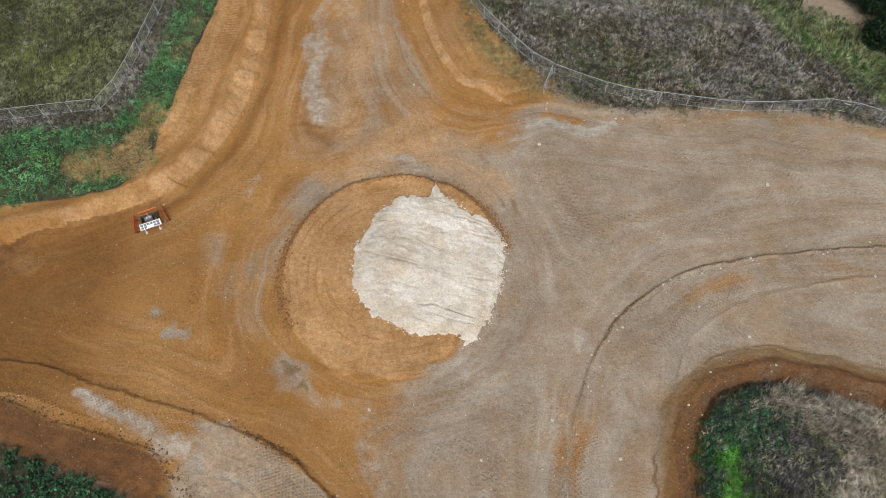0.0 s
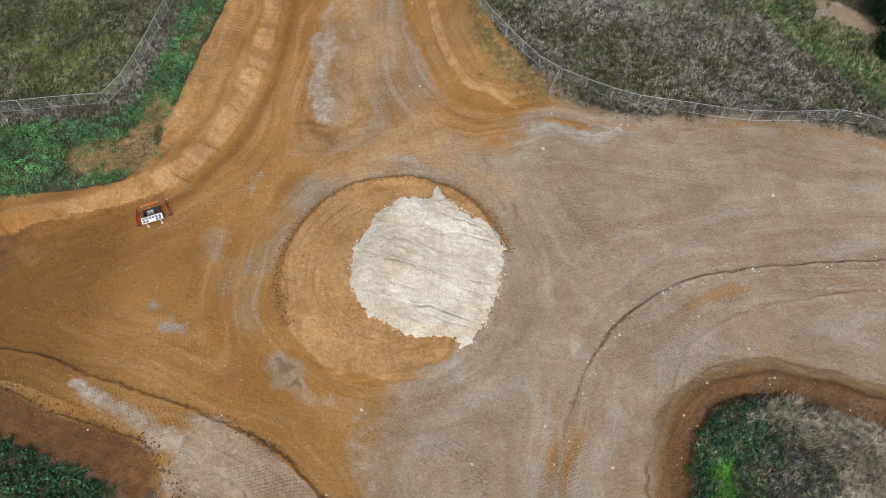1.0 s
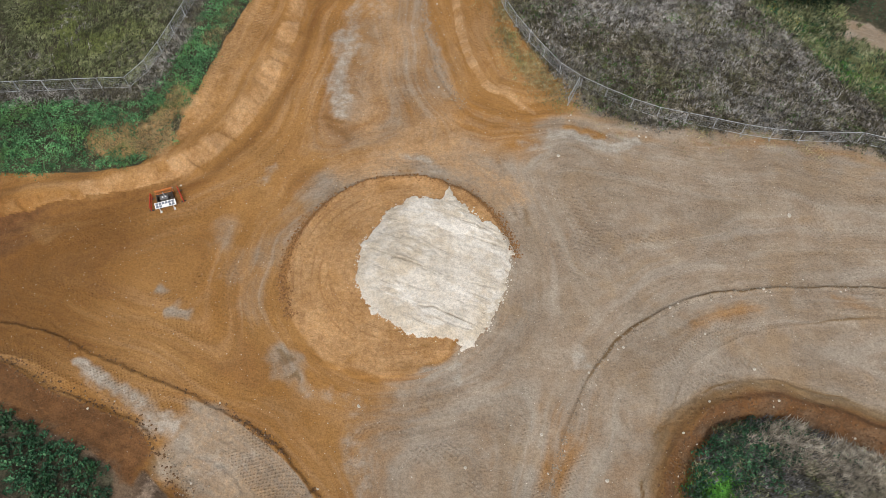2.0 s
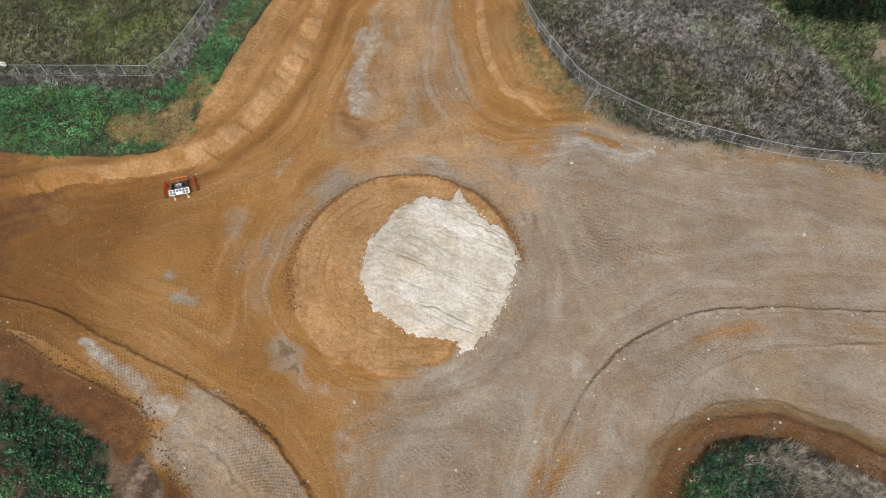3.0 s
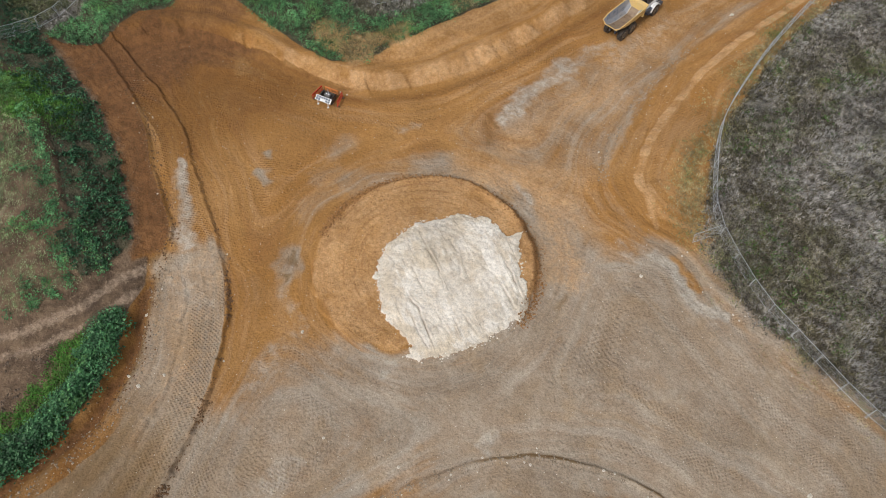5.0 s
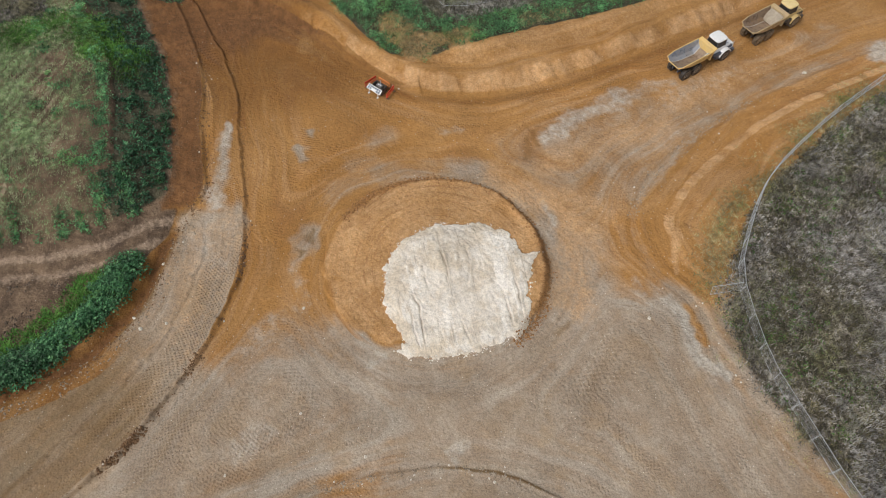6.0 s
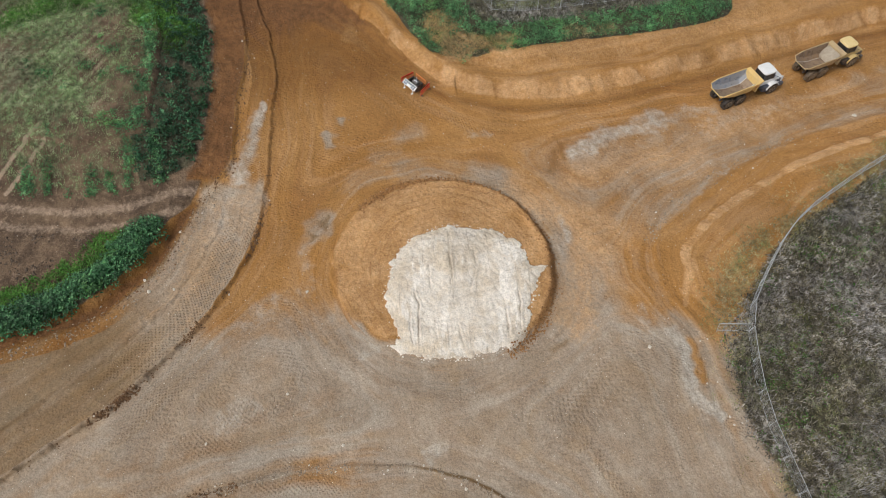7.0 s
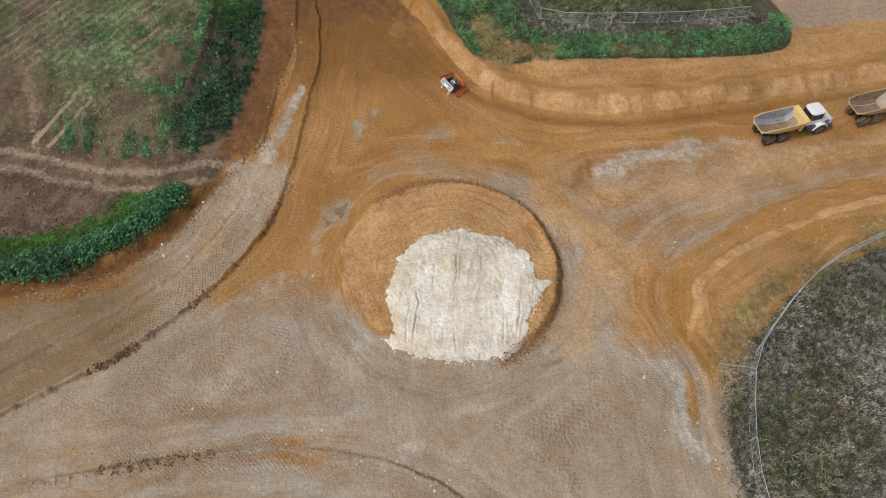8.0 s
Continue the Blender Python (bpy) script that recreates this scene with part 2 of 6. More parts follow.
def plant_material(name, tones, patch=0.12, rough=0.75, glow=0.25):
    """Leaf or stalk colours, varied leaf by leaf and in broad patches."""
    n = Nodes(name, rough)
    p = n.place()
    r = n.math("ADD", n.math("MULTIPLY", n.island(), 0.55), n.math("MULTIPLY", n.step(n.noise(p, 1.1, 3.0), 0.30, 0.70), 0.45))
    col = n.mix(n.step(r, 0.15, 0.55), tones[0], tones[1])
    col = n.mix(n.step(r, 0.62, 0.98), col, tones[2])
    area = n.math("ADD", n.math("MULTIPLY", n.noise(p, patch, 4.0, 0.6), 0.8), n.math("MULTIPLY", r, 0.2))
    col = n.mix(n.step(area, 0.50, 0.66), col, tones[3])
    wide = n.noise(p, 0.22, 3.0, 0.6)
    clump = n.noise(p, 1.7, 3.0, 0.6)
    tone = n.math("ADD", 0.62, n.math("MULTIPLY", n.step(wide, 0.30, 0.70), 0.66))
    tone = n.math("MULTIPLY", tone, n.math("ADD", 0.66, n.math("MULTIPLY", n.step(clump, 0.36, 0.64), 0.74)))
    col = n.shade(col, n.add("ShaderNodeCombineColor", Red=tone, Green=tone, Blue=tone).outputs[0])
    n.bsdf.inputs["Specular IOR Level"].default_value = glow
    return n.done(col)


def stone_material(name, low, high):
    n = Nodes(name, 0.92)
    p = n.local()
    col = n.mix(n.step(n.noise(p, 3.0), 0.35, 0.65), low, high)
    return n.done(col, n.bump(n.noise(p, 8.0), 0.03))


GROUND = ground_material()
DRY = plant_material("dry_weeds", ((0.070, 0.066, 0.058), (0.27, 0.256, 0.244), (0.58, 0.56, 0.54), (0.19, 0.175, 0.11)), 0.13)
WITHER = plant_material("withered_leaves", ((0.050, 0.045, 0.034), (0.165, 0.148, 0.115), (0.46, 0.43, 0.385), (0.12, 0.135, 0.055)), 0.13)
OLIVE = plant_material("olive_leaves", ((0.058, 0.055, 0.028), (0.145, 0.130, 0.072), (0.40, 0.37, 0.27), (0.12, 0.14, 0.045)), 0.2)
DARKDRY = plant_material("dark_dead_weeds", ((0.040, 0.040, 0.040), (0.12, 0.118, 0.118), (0.36, 0.35, 0.34), (0.085, 0.09, 0.05)), 0.2)
STRAW = plant_material("straw_grass", ((0.15, 0.13, 0.10), (0.34, 0.30, 0.245), (0.58, 0.54, 0.47), (0.24, 0.22, 0.15)), 0.2)
VERGE = plant_material("verge_straw", ((0.20, 0.18, 0.075), (0.36, 0.30, 0.16), (0.50, 0.42, 0.26), (0.17, 0.21, 0.07)), 0.3)
ASHEN = plant_material("ashen_grass", ((0.15, 0.15, 0.145), (0.33, 0.325, 0.32), (0.54, 0.53, 0.525), (0.24, 0.24, 0.20)), 0.2)
MEADOW = plant_material("meadow_grass", ((0.080, 0.094, 0.044), (0.205, 0.222, 0.115), (0.47, 0.475, 0.34), (0.155, 0.18, 0.06)), 0.1)
LEAFY = plant_material("broad_leaves", ((0.024, 0.085, 0.030), (0.098, 0.265, 0.105), (0.24, 0.48, 0.22), (0.11, 0.25, 0.07)), 0.2, 0.55, 0.4)
DEEP = plant_material("dark_leaves", ((0.008, 0.036, 0.014), (0.024, 0.098, 0.042), (0.15, 0.32, 0.16), (0.018, 0.070, 0.020)), 0.25, 0.55, 0.4)
FRESH = plant_material("fresh_grass", ((0.045, 0.13, 0.020), (0.075, 0.19, 0.035), (0.14, 0.26, 0.06), (0.10, 0.17, 0.045)), 0.2)
LAWN = plant_material("lush_grass", ((0.060, 0.20, 0.030), (0.090, 0.27, 0.040), (0.14, 0.33, 0.06), (0.10, 0.23, 0.045)), 0.2)
FIELD = plant_material("field_grass", ((0.12, 0.19, 0.075), (0.22, 0.29, 0.145), (0.36, 0.40, 0.25), (0.33, 0.34, 0.22)), 0.09)
TREE = plant_material("tree_leaves", ((0.010, 0.026, 0.012), (0.022, 0.048, 0.022), (0.045, 0.080, 0.035), (0.018, 0.04, 0.016)), 0.3)
YELLOW_BLOOM = plant_material("yellow_flowers", ((0.45, 0.36, 0.03), (0.60, 0.48, 0.05), (0.70, 0.60, 0.12), (0.25, 0.27, 0.05)), 0.5)
BARK = stone_material("bark", (0.06, 0.045, 0.03), (0.14, 0.11, 0.08))
HEDGE_LEAF = plant_material("hedge_leaves", ((0.016, 0.065, 0.026), (0.062, 0.195, 0.080), (0.20, 0.42, 0.20), (0.07, 0.18, 0.05)), 0.2, 0.55, 0.4)
LIMESTONE = stone_material("pale_stone", (0.50, 0.46, 0.39), (0.75, 0.71, 0.64))
CHALKROCK = stone_material("chalk_lumps", (0.62, 0.58, 0.50), (0.83, 0.81, 0.76))
CLOD = stone_material("earth_clods", (0.11, 0.060, 0.030), (0.22, 0.125, 0.062))
RIMCLOD = stone_material("ochre_clods", (0.20, 0.098, 0.036), (0.38, 0.20, 0.078))
DARKCLOD = stone_material("topsoil_clods", (0.050, 0.036, 0.026), (0.16, 0.12, 0.09))
GREYCLOD = stone_material("grey_clods", (0.20, 0.155, 0.11), (0.40, 0.34, 0.27))
ZINC = painted("galvanised_steel", (0.56, 0.61, 0.67), (0.40, 0.40, 0.39), 0.5, 0.25, 0.2)
CONCRETE = stone_material("concrete_block", (0.30, 0.29, 0.27), (0.45, 0.43, 0.40))
WHITE = painted("white_paint", (0.80, 0.82, 0.85), dirty=0.15)
SIGNWHITE = painted("white_board", (0.82, 0.83, 0.84), dirty=0.05)
YELLOW = painted("yellow_paint", (0.74, 0.52, 0.20), (0.48, 0.36, 0.23), dirty=0.5)
OLDYELLOW = painted("dusty_yellow_paint", (0.62, 0.47, 0.20), (0.40, 0.29, 0.18), dirty=0.8)
MUDTAN = painted("mud_caked_tan", (0.50, 0.38, 0.21), (0.36, 0.27, 0.18), 0.8, dirty=0.9)
YELLOWROOF = painted("yellow_roof", (0.78, 0.62, 0.30), (0.55, 0.42, 0.25), dirty=0.35)
FLOORSTEEL = painted("worn_floor_steel", (0.24, 0.17, 0.12), (0.40, 0.30, 0.20), 0.6, 0.1, 0.6)
RIMGREY = painted("dusty_rim", (0.42, 0.39, 0.35), (0.36, 0.29, 0.21), dirty=0.6)
SCUFF = painted("bright_scuffed_steel", (0.62, 0.60, 0.57), (0.45, 0.40, 0.33), 0.5, 0.2, 0.3)
DRYMUD = stone_material("dried_mud", (0.36, 0.31, 0.25), (0.43, 0.375, 0.30))
BLUEGREY = painted("blue_grey_steel", (0.07, 0.085, 0.12), dirty=0.15)
BEDSTEEL = painted("scoured_steel", (0.30, 0.33, 0.39), (0.40, 0.32, 0.24), 0.45, 0.2, 0.4)
BEDBROWN = painted("muddy_steel", (0.21, 0.15, 0.11), rough=0.8, metal=0.0, dirty=0.9)
FRAME = painted("dark_frame", (0.05, 0.05, 0.055), dirty=0.45)
RUBBER = painted("rubber", (0.028, 0.028, 0.03), (0.16, 0.11, 0.07), 0.85, 0.0, 0.5)
MUDRUBBER = painted("muddy_rubber", (0.09, 0.07, 0.05), (0.27, 0.19, 0.12), 0.9, 0.0, 0.9)
GLASS = painted("dark_glass", (0.02, 0.025, 0.03), rough=0.12, dirty=0.12)
RED = painted("red_plastic", (0.62, 0.055, 0.030), dirty=0.15)
ORANGE = painted("orange_plastic", (0.70, 0.24, 0.07), dirty=0.25)
CELL = painted("panel_cells", (0.10, 0.13, 0.19), rough=0.25, dirty=0.1)
TIMBER = painted("timber", (0.46, 0.32, 0.17), dirty=0.2)
LAMP = painted("lamp_lens", (0.75, 0.76, 0.78), rough=0.15, dirty=0.1)
ASHGREY = painted("grey_case", (0.20, 0.20, 0.21), dirty=0.3)


# ---- plan of the place: a few smooth lines, from which heights and covers follow ----
def curve(points, step=1.2):
    """A smooth line through the points, which does not swing out beside long spans."""
    pts = [np.array(q, float) for q in points]
    pts = [2 * pts[0] - pts[1], *pts, 2 * pts[-1] - pts[-2]]
    out = []
    for k in range(1, len(pts) - 2):
        p0, p1, p2, p3 = pts[k - 1:k + 3]
        a, b, c = (max(np.hypot(*(v - u)), 1e-3) for u, v in ((p0, p1), (p1, p2), (p2, p3)))
        ra, rb, rc = a ** 0.5, b ** 0.5, c ** 0.5
        m1 = rb * ((p1 - p0) / ra - (p2 - p0) / (ra + rb) + (p2 - p1) / rb)
        m2 = rb * ((p2 - p1) / rb - (p3 - p1) / (rb + rc) + (p3 - p2) / rc)
        count = int(min(12, max(2, b / step)))
        for i in range(count):
            t = i / count
            out.append((2 * t ** 3 - 3 * t * t + 1) * p1 + (t ** 3 - 2 * t * t + t) * m1 + (3 * t * t - 2 * t ** 3) * p2 + (t ** 3 - t * t) * m2)
    out.append(pts[-2])
    return np.array(out)


def beside(line, x, y):
    """Signed distance to the line (left of its way is positive) and the length along it."""
    best = np.full(x.shape, 1e9)
    sign, length, run, square = np.ones(x.shape), np.zeros(x.shape), 0.0, np.zeros(x.shape)
    for a, b in zip(line[:-1], line[1:]):
        d = b - a
        size = max(np.hypot(*d), 1e-6)
        t = np.clip(((x - a[0]) * d[0] + (y - a[1]) * d[1]) / size ** 2, 0, 1)
        ex, ey = x - a[0] - t * d[0], y - a[1] - t * d[1]
        gap = ex * ex + ey * ey
        side = (d[0] * ey - d[1] * ex) / size
        near = (gap < best - 1e-7) | ((gap < best + 1e-7) & (np.abs(side) > square))      # at a shared corner, the side seen more squarely
        best, square = np.where(near, gap, best), np.where(near, np.abs(side), square)
        sign = np.where(near, np.where(side >= 0, 1.0, -1.0), sign)
        length = np.where(near, run + t * size, length)
        run += size
    return np.sqrt(best) * sign, length


def within(line, x, y):
    """Distance to a closed line, below zero inside it."""
    gap = np.abs(beside(line, x, y)[0])
    inside = np.zeros(x.shape, bool)
    for (x0, y0), (x1, y1) in zip(line[:-1], line[1:]):
        if y0 != y1:
            inside ^= ((y0 > y) != (y1 > y)) & (x < x0 + (y - y0) / (y1 - y0) * (x1 - x0))
    return np.where(inside, -gap, gap)


def ss(low, high, v):
    t = np.clip((v - low) / (high - low), 0, 1)
    return t * t * (3 - 2 * t)


def hump(v, centre, width):
    return np.exp(-((v - centre) / width) ** 2)


NW_TOE = curve([(-200, 21), (-72, 21.3), (-64.8, 22.6), (-63, 26), (-61.6, 30), (-58.5, 34), (-49.5, 39), (-42, 42.2), (-36.5, 45.2), (-32.8, 49.3), (-30, 55), (-28.4, 62), (-27.9, 70), (-28.2, 82), (-29, 95), (-29.6, 106), (-30, 140), (-30, 400)])
NW_GREEN = curve([(-200, 14), (-80, 15), (-70, 17), (-66.4, 20.5), (-65.6, 24.5), (-67, 29), (-65.3, 32.5), (-65.9, 37.3), (-63.6, 40.4), (-60, 41.5), (-55.7, 42.7), (-47, 44.4), (-41.5, 46), (-38.2, 49.5), (-37.3, 57), (-36.5, 67), (-35.6, 77), (-35.3, 88), (-36.0, 92.2), (-39, 93.8), (-46, 94), (-200, 96)])
NW_FENCE = curve([(-71, 6), (-74.3, 17), (-76.8, 26), (-78.2, 33), (-79.2, 41), (-78.6, 47.5), (-75.5, 50.6), (-65.7, 53.2), (-57, 55.0), (-50.9, 56.3), (-45.8, 57.2), (-44.4, 62), (-43.3, 72), (-43.0, 80), (-43.0, 89)])
NE_TOE = curve([(-14.5, 400), (-14.5, 130), (-14.2, 98), (-13.2, 88), (-10.5, 77.5), (-7, 68.5), (-2.5, 62.6), (4, 61.5), (10, 63), (16, 61.6), (24, 61), (34.3, 62.3), (45, 61.8), (53, 60.3), (75, 56), (400, 40)])
NE_GREEN = curve([(-10, 400), (-9.5, 115), (-6.5, 95), (-3.4, 84.5), (0, 75.5), (4.8, 68.5), (9.8, 65.3), (16, 62.9), (23.3, 62.1), (34.3, 63.4), (44.9, 62.7), (53, 61.2), (75, 57), (400, 41)])
NE_FENCE = curve([(-9.5, 115), (-6.3, 99), (-3.9, 90.5), (-0.6, 81.5), (3.4, 75.6), (6.2, 72.2), (9.3, 69.0), (12.6, 67.3), (19.4, 65.1), (26.5, 64.2), (33.6, 63.5), (40.7, 63.8), (47, 64.3), (52.1, 62.6), (60, 59.5)])
NE_DITCH = curve([(29, 140), (31, 100), (33, 91), (37, 84.8), (43, 77.8), (48, 71.7), (53, 65.7), (58, 59), (70, 45)])
SE_EDGE = curve([(400, 20), (60, 25.2), (44.2, 26.2), (40.5, 27.0), (36.2, 28.0), (31, 27.8), (27.7, 26.6), (25.1, 24), (23.3, 19.4), (22.9, 15), (22, 0), (20, -100)])
SE_RIDGE = curve([(70, 46), (48.6, 44.1), (39, 42.8), (31.2, 41.2), (24.6, 38.8), (20, 35.5), (16.4, 31.6), (14.2, 27), (12.6, 21.5), (11.5, 16), (11.3, 11.6), (11.4, 4), (11.7, -4), (12.2, -12), (14, -40)])
SE_LINE = curve([(70, 42), (47.7, 40.2), (36.9, 38.1), (30.4, 35.6), (26.4, 32.8), (23.8, 29), (22.5, 23.9), (21.6, 20)])
SW_EDGE = curve([(12, -100), (7, -20), (4.2, -10.8), (2, -5.5), (-1, 1), (-5.2, 7), (-9.8, 12.2), (-14.6, 15.9), (-19.2, 18.3), (-23.8, 19.8), (-30, 21.3), (-37.8, 23.0), (-44, 24.6), (-54.3, 24.9), (-66, 24.2), (-80, 22), (-200, 21)])
SW_STEP = curve([(-9, -100), (-10, -13), (-10.4, -7), (-11.2, -1.5), (-14.6, 4.2), (-18.6, 8), (-22.6, 10.6), (-25.6, 12.6), (-27.6, 14.8), (-29.3, 16.2), (-34, 17.4), (-40, 18.6), (-46, 20.6), (-52, 21.5), (-58, 21.9), (-65, 21.9), (-72, 21), (-200, 19)])
SW_FIELD = curve([(-36, -100), (-31.6, -17), (-29.8, -9.7), (-27.8, -2.6), (-27.4, 4.5), (-27.3, 9.5), (-28.8, 12.6), (-32.5, 14.4), (-38, 15.8), (-46, 17.6), (-54, 18.6), (-64, 18.2), (-72, 18), (-200, 16)])
SW_TRACK = curve([(-32, -45), (-30.2, -17), (-28.6, -11.5), (-26.3, -5.5), (-25.0, 0), (-24.8, 5), (-25.2, 9.5), (-24.5, 12.5)])
HEDGE = curve([(-20.6, 4.9), (-18.3, 2.6), (-15.2, -1.8), (-13.2, -7), (-12.7, -14), (-12, -30)])
CHALK = curve([(-12, 37.9), (-11.9, 40.4), (-11, 42.2), (-9.9, 44.9), (-8.3, 46.6), (-6.5, 47.6), (-3.9, 47.5), (-3.3, 49.4), (-2.6, 47.9), (-1.1, 47.2), (1.4, 45.4), (3.2, 44.3), (4.7, 43), (5.2, 41.9), (5.1, 39.2), (4.8, 36.4), (3.8, 32.9), (2.8, 31), (1.1, 29.2), (0.65, 30.4), (-2, 30.2), (-4.9, 30.1), (-6.7, 31.2), (-8.6, 32), (-10.7, 33.9), (-11.7, 35.7), (-12, 37.9)], 0.5)
ISLE_LIP = curve([(-19.6, 32.5), (-18.3, 30.1), (-17, 28.2), (-14.4, 26.6), (-11.8, 25.3), (-8.2, 25.1), (-4.7, 25.3), (-2.4, 25.9), (-0.8, 27.9)])
# furrows that a bucket has scraped into the chalk, with their depth
FURROWS = [(curve(q), deep) for q, deep in (
    ([(-3.2, 45.4), (0.9, 44.5), (4.8, 43.2)], 1.0), ([(-2.3, 43.0), (1.2, 42.6), (4.6, 41.7)], 0.8), ([(-8.5, 42.0), (-5.4, 41.2), (-1.9, 39.2)], 0.5), ([(-9.1, 38.9), (-6.0, 38.3), (-2.5, 37.3)], 0.7),
    ([(-7.8, 36.1), (-3.4, 35.4)], 0.6), ([(-6.1, 33.8), (-2.2, 33.3), (2.0, 32.2)], 1.0), ([(-3.4, 33.0), (-0.7, 31.9), (2.6, 31.4)], 0.8), ([(0.2, 37.1), (4.6, 36.8)], 0.7), ([(-1.5, 34.9), (3.6, 34.0)], 0.4))]


def strokes(x, y, rows):
    """Soft-edged bands on the plan: from x, y to x, y, half width, strength."""
    out = np.zeros(x.shape)
    x, y = x + 0.8 * cells(x, y, 2.6, 71) + 0.35 * cells(x, y, 0.9, 72), y + 0.8 * cells(x, y, 2.6, 73) + 0.35 * cells(x, y, 0.9, 74)
    for x0, y0, x1, y1, half, power in rows:
        dx, dy = x1 - x0, y1 - y0
        t = np.clip(((x - x0) * dx + (y - y0) * dy) / max(dx * dx + dy * dy, 1e-6), 0, 1)
        out = np.maximum(out, power * (1 - ss(0.1 * half, 1.8 * half, np.hypot(x - x0 - t * dx, y - y0 - t * dy))))
    return out


def lines(x, y, rows):
    """Straight narrow marks on the plan: from x, y to x, y, half width, strength."""
    out = np.zeros(x.shape)
    for x0, y0, x1, y1, half, power in rows:
        dx, dy = x1 - x0, y1 - y0
        t = np.clip(((x - x0) * dx + (y - y0) * dy) / (dx * dx + dy * dy), 0, 1)
        out = np.maximum(out, power * (1 - ss(0.5 * half, 1.5 * half, np.hypot(x - x0 - t * dx, y - y0 - t * dy))))
    return out


def cells(x, y, size, seed):
    """Smooth value noise from -1 to 1."""
    g = np.random.default_rng(seed).uniform(-1, 1, (257, 257))
    u, v = x / size + 1000.0, y / size + 1000.0
    i, j = np.floor(u).astype(int), np.floor(v).astype(int)
    fu, fv = u - i, v - j
    fu, fv = fu * fu * (3 - 2 * fu), fv * fv * (3 - 2 * fv)
    i0, i1, j0, j1 = i % 257, (i + 1) % 257, j % 257, (j + 1) % 257
    return (g[i0, j0] * (1 - fu) + g[i1, j0] * fu) * (1 - fv) + (g[i0, j1] * (1 - fu) + g[i1, j1] * fu) * fv


LINES = {"nw": NW_TOE, "ne": NE_TOE, "se": SE_EDGE, "sw": SW_EDGE, "nwg": NW_GREEN, "neg": NE_GREEN, "nwf": NW_FENCE, "ditch": NE_DITCH, "ridge": SE_RIDGE,
         "line": SE_LINE, "step": SW_STEP, "field": SW_FIELD, "track": SW_TRACK, "hedge": HEDGE, "chalk": CHALK, "lip": ISLE_LIP}
cx, cy = np.concatenate([np.geomspace(-4300, -92, 16), np.arange(-90, 66.1, 0.6), np.geomspace(70, 4300, 16)]), np.concatenate([np.geomspace(-4300, -30, 20), np.arange(-28, 128.1, 0.6), np.geomspace(132, 4300, 16)])
COARSE = {}
for key, line in LINES.items():
    COARSE[key], COARSE[key + "_v"] = beside(line, *np.meshgrid(cx, cy))
COARSE["chalk"] = within(CHALK, *np.meshgrid(cx, cy))


def weights(v, marks):
    i = np.clip(np.searchsorted(marks, v) - 1, 0, len(marks) - 2)
    return i, (v - marks[i]) / (marks[i + 1] - marks[i])


def blend(table, i, u, j, v):
    return (table[j, i] * (1 - u) + table[j, i + 1] * u) * (1 - v) + (table[j + 1, i] * (1 - u) + table[j + 1, i + 1] * u) * v


def plan(x, y):
    """All the distances that the ground and the plants go by."""
    d = {"wob": 0.45 * cells(x, y, 3.1, 5) + 0.25 * cells(x, y, 1.1, 6)}
    (i, u), (j, v) = weights(x, cx), weights(y, cy)
    for key in LINES:
        d[key], gap = blend(COARSE[key], i, u, j, v), blend(np.abs(COARSE[key]), i, u, j, v)
        d[key] = np.where(gap > 1.0, np.copysign(gap, d[key]), d[key])       # past a line's end its two sides meet far from it
    for key in ("nw_v", "ne_v", "se_v", "sw_v", "ridge_v", "line_v"):
        d[key] = blend(COARSE[key], i, u, j, v)
    d["nwg"] = np.where(x < -33.5, d["nwg"], -5.0)
    d["neg"] = np.where(x > -16, d["neg"], -5.0)
    d["nwf"] = np.where(x < -38, d["nwf"], -5.0)
    d["r"] = np.hypot(x - ISLAND[0], y - ISLAND[1])
    pad = (np.abs(d["chalk"]) < 2.0) & (d["r"] < 16)
    if pad.any():
        d["chalk"] = d["chalk"].copy()
        d["chalk"][pad] = within(CHALK, x[pad], y[pad])
    d["angle"] = np.arctan2(y - ISLAND[1], x - ISLAND[0])
    return d


def scoops(v, size, seed):
    """One random number for each bite of a digger's bucket along a bank."""
    g = np.random.default_rng(seed).uniform(0, 1, 512)
    v = v / size + 1.1 * cells(v, 0 * v, 2.3 * size, seed)
    i, f = np.floor(v).astype(int), ss(0.72, 1.0, v - np.floor(v))
    return g[i % 512] * (1 - f) + g[(i + 1) % 512] * f


def furrows(x, y, d):
    """How deep the scraped furrows are, and the low ridges pushed up beside them."""
    cut, ridge = np.zeros(x.shape), np.zeros(x.shape)
    pad = (d["chalk"] < 0) & (d["r"] < 14)
    px, py = x[pad], y[pad] + 0.16 * cells(x[pad], y[pad], 1.3, 31) + 0.08 * cells(x[pad], y[pad], 0.5, 32)
    a, b = np.zeros(px.shape), np.zeros(px.shape)
    for k, (line, deep) in enumerate(FURROWS):
        s, v = beside(line, px, py)
        run = np.hypot(*np.diff(line, axis=0).T).sum()
        ends = ss(0.02 * run, 0.3 * run, v) * (1 - ss(0.75 * run, 0.98 * run, v)) * (0.75 + 0.35 * cells(v, 0 * v, 0.9, 40 + k))
        a = np.maximum(a, deep * ends * hump(s, 0, 0.085))
        b = np.maximum(b, deep * ends * hump(s, 0.22, 0.12))
    cut[pad], ridge[pad] = a, b
    return cut, ridge


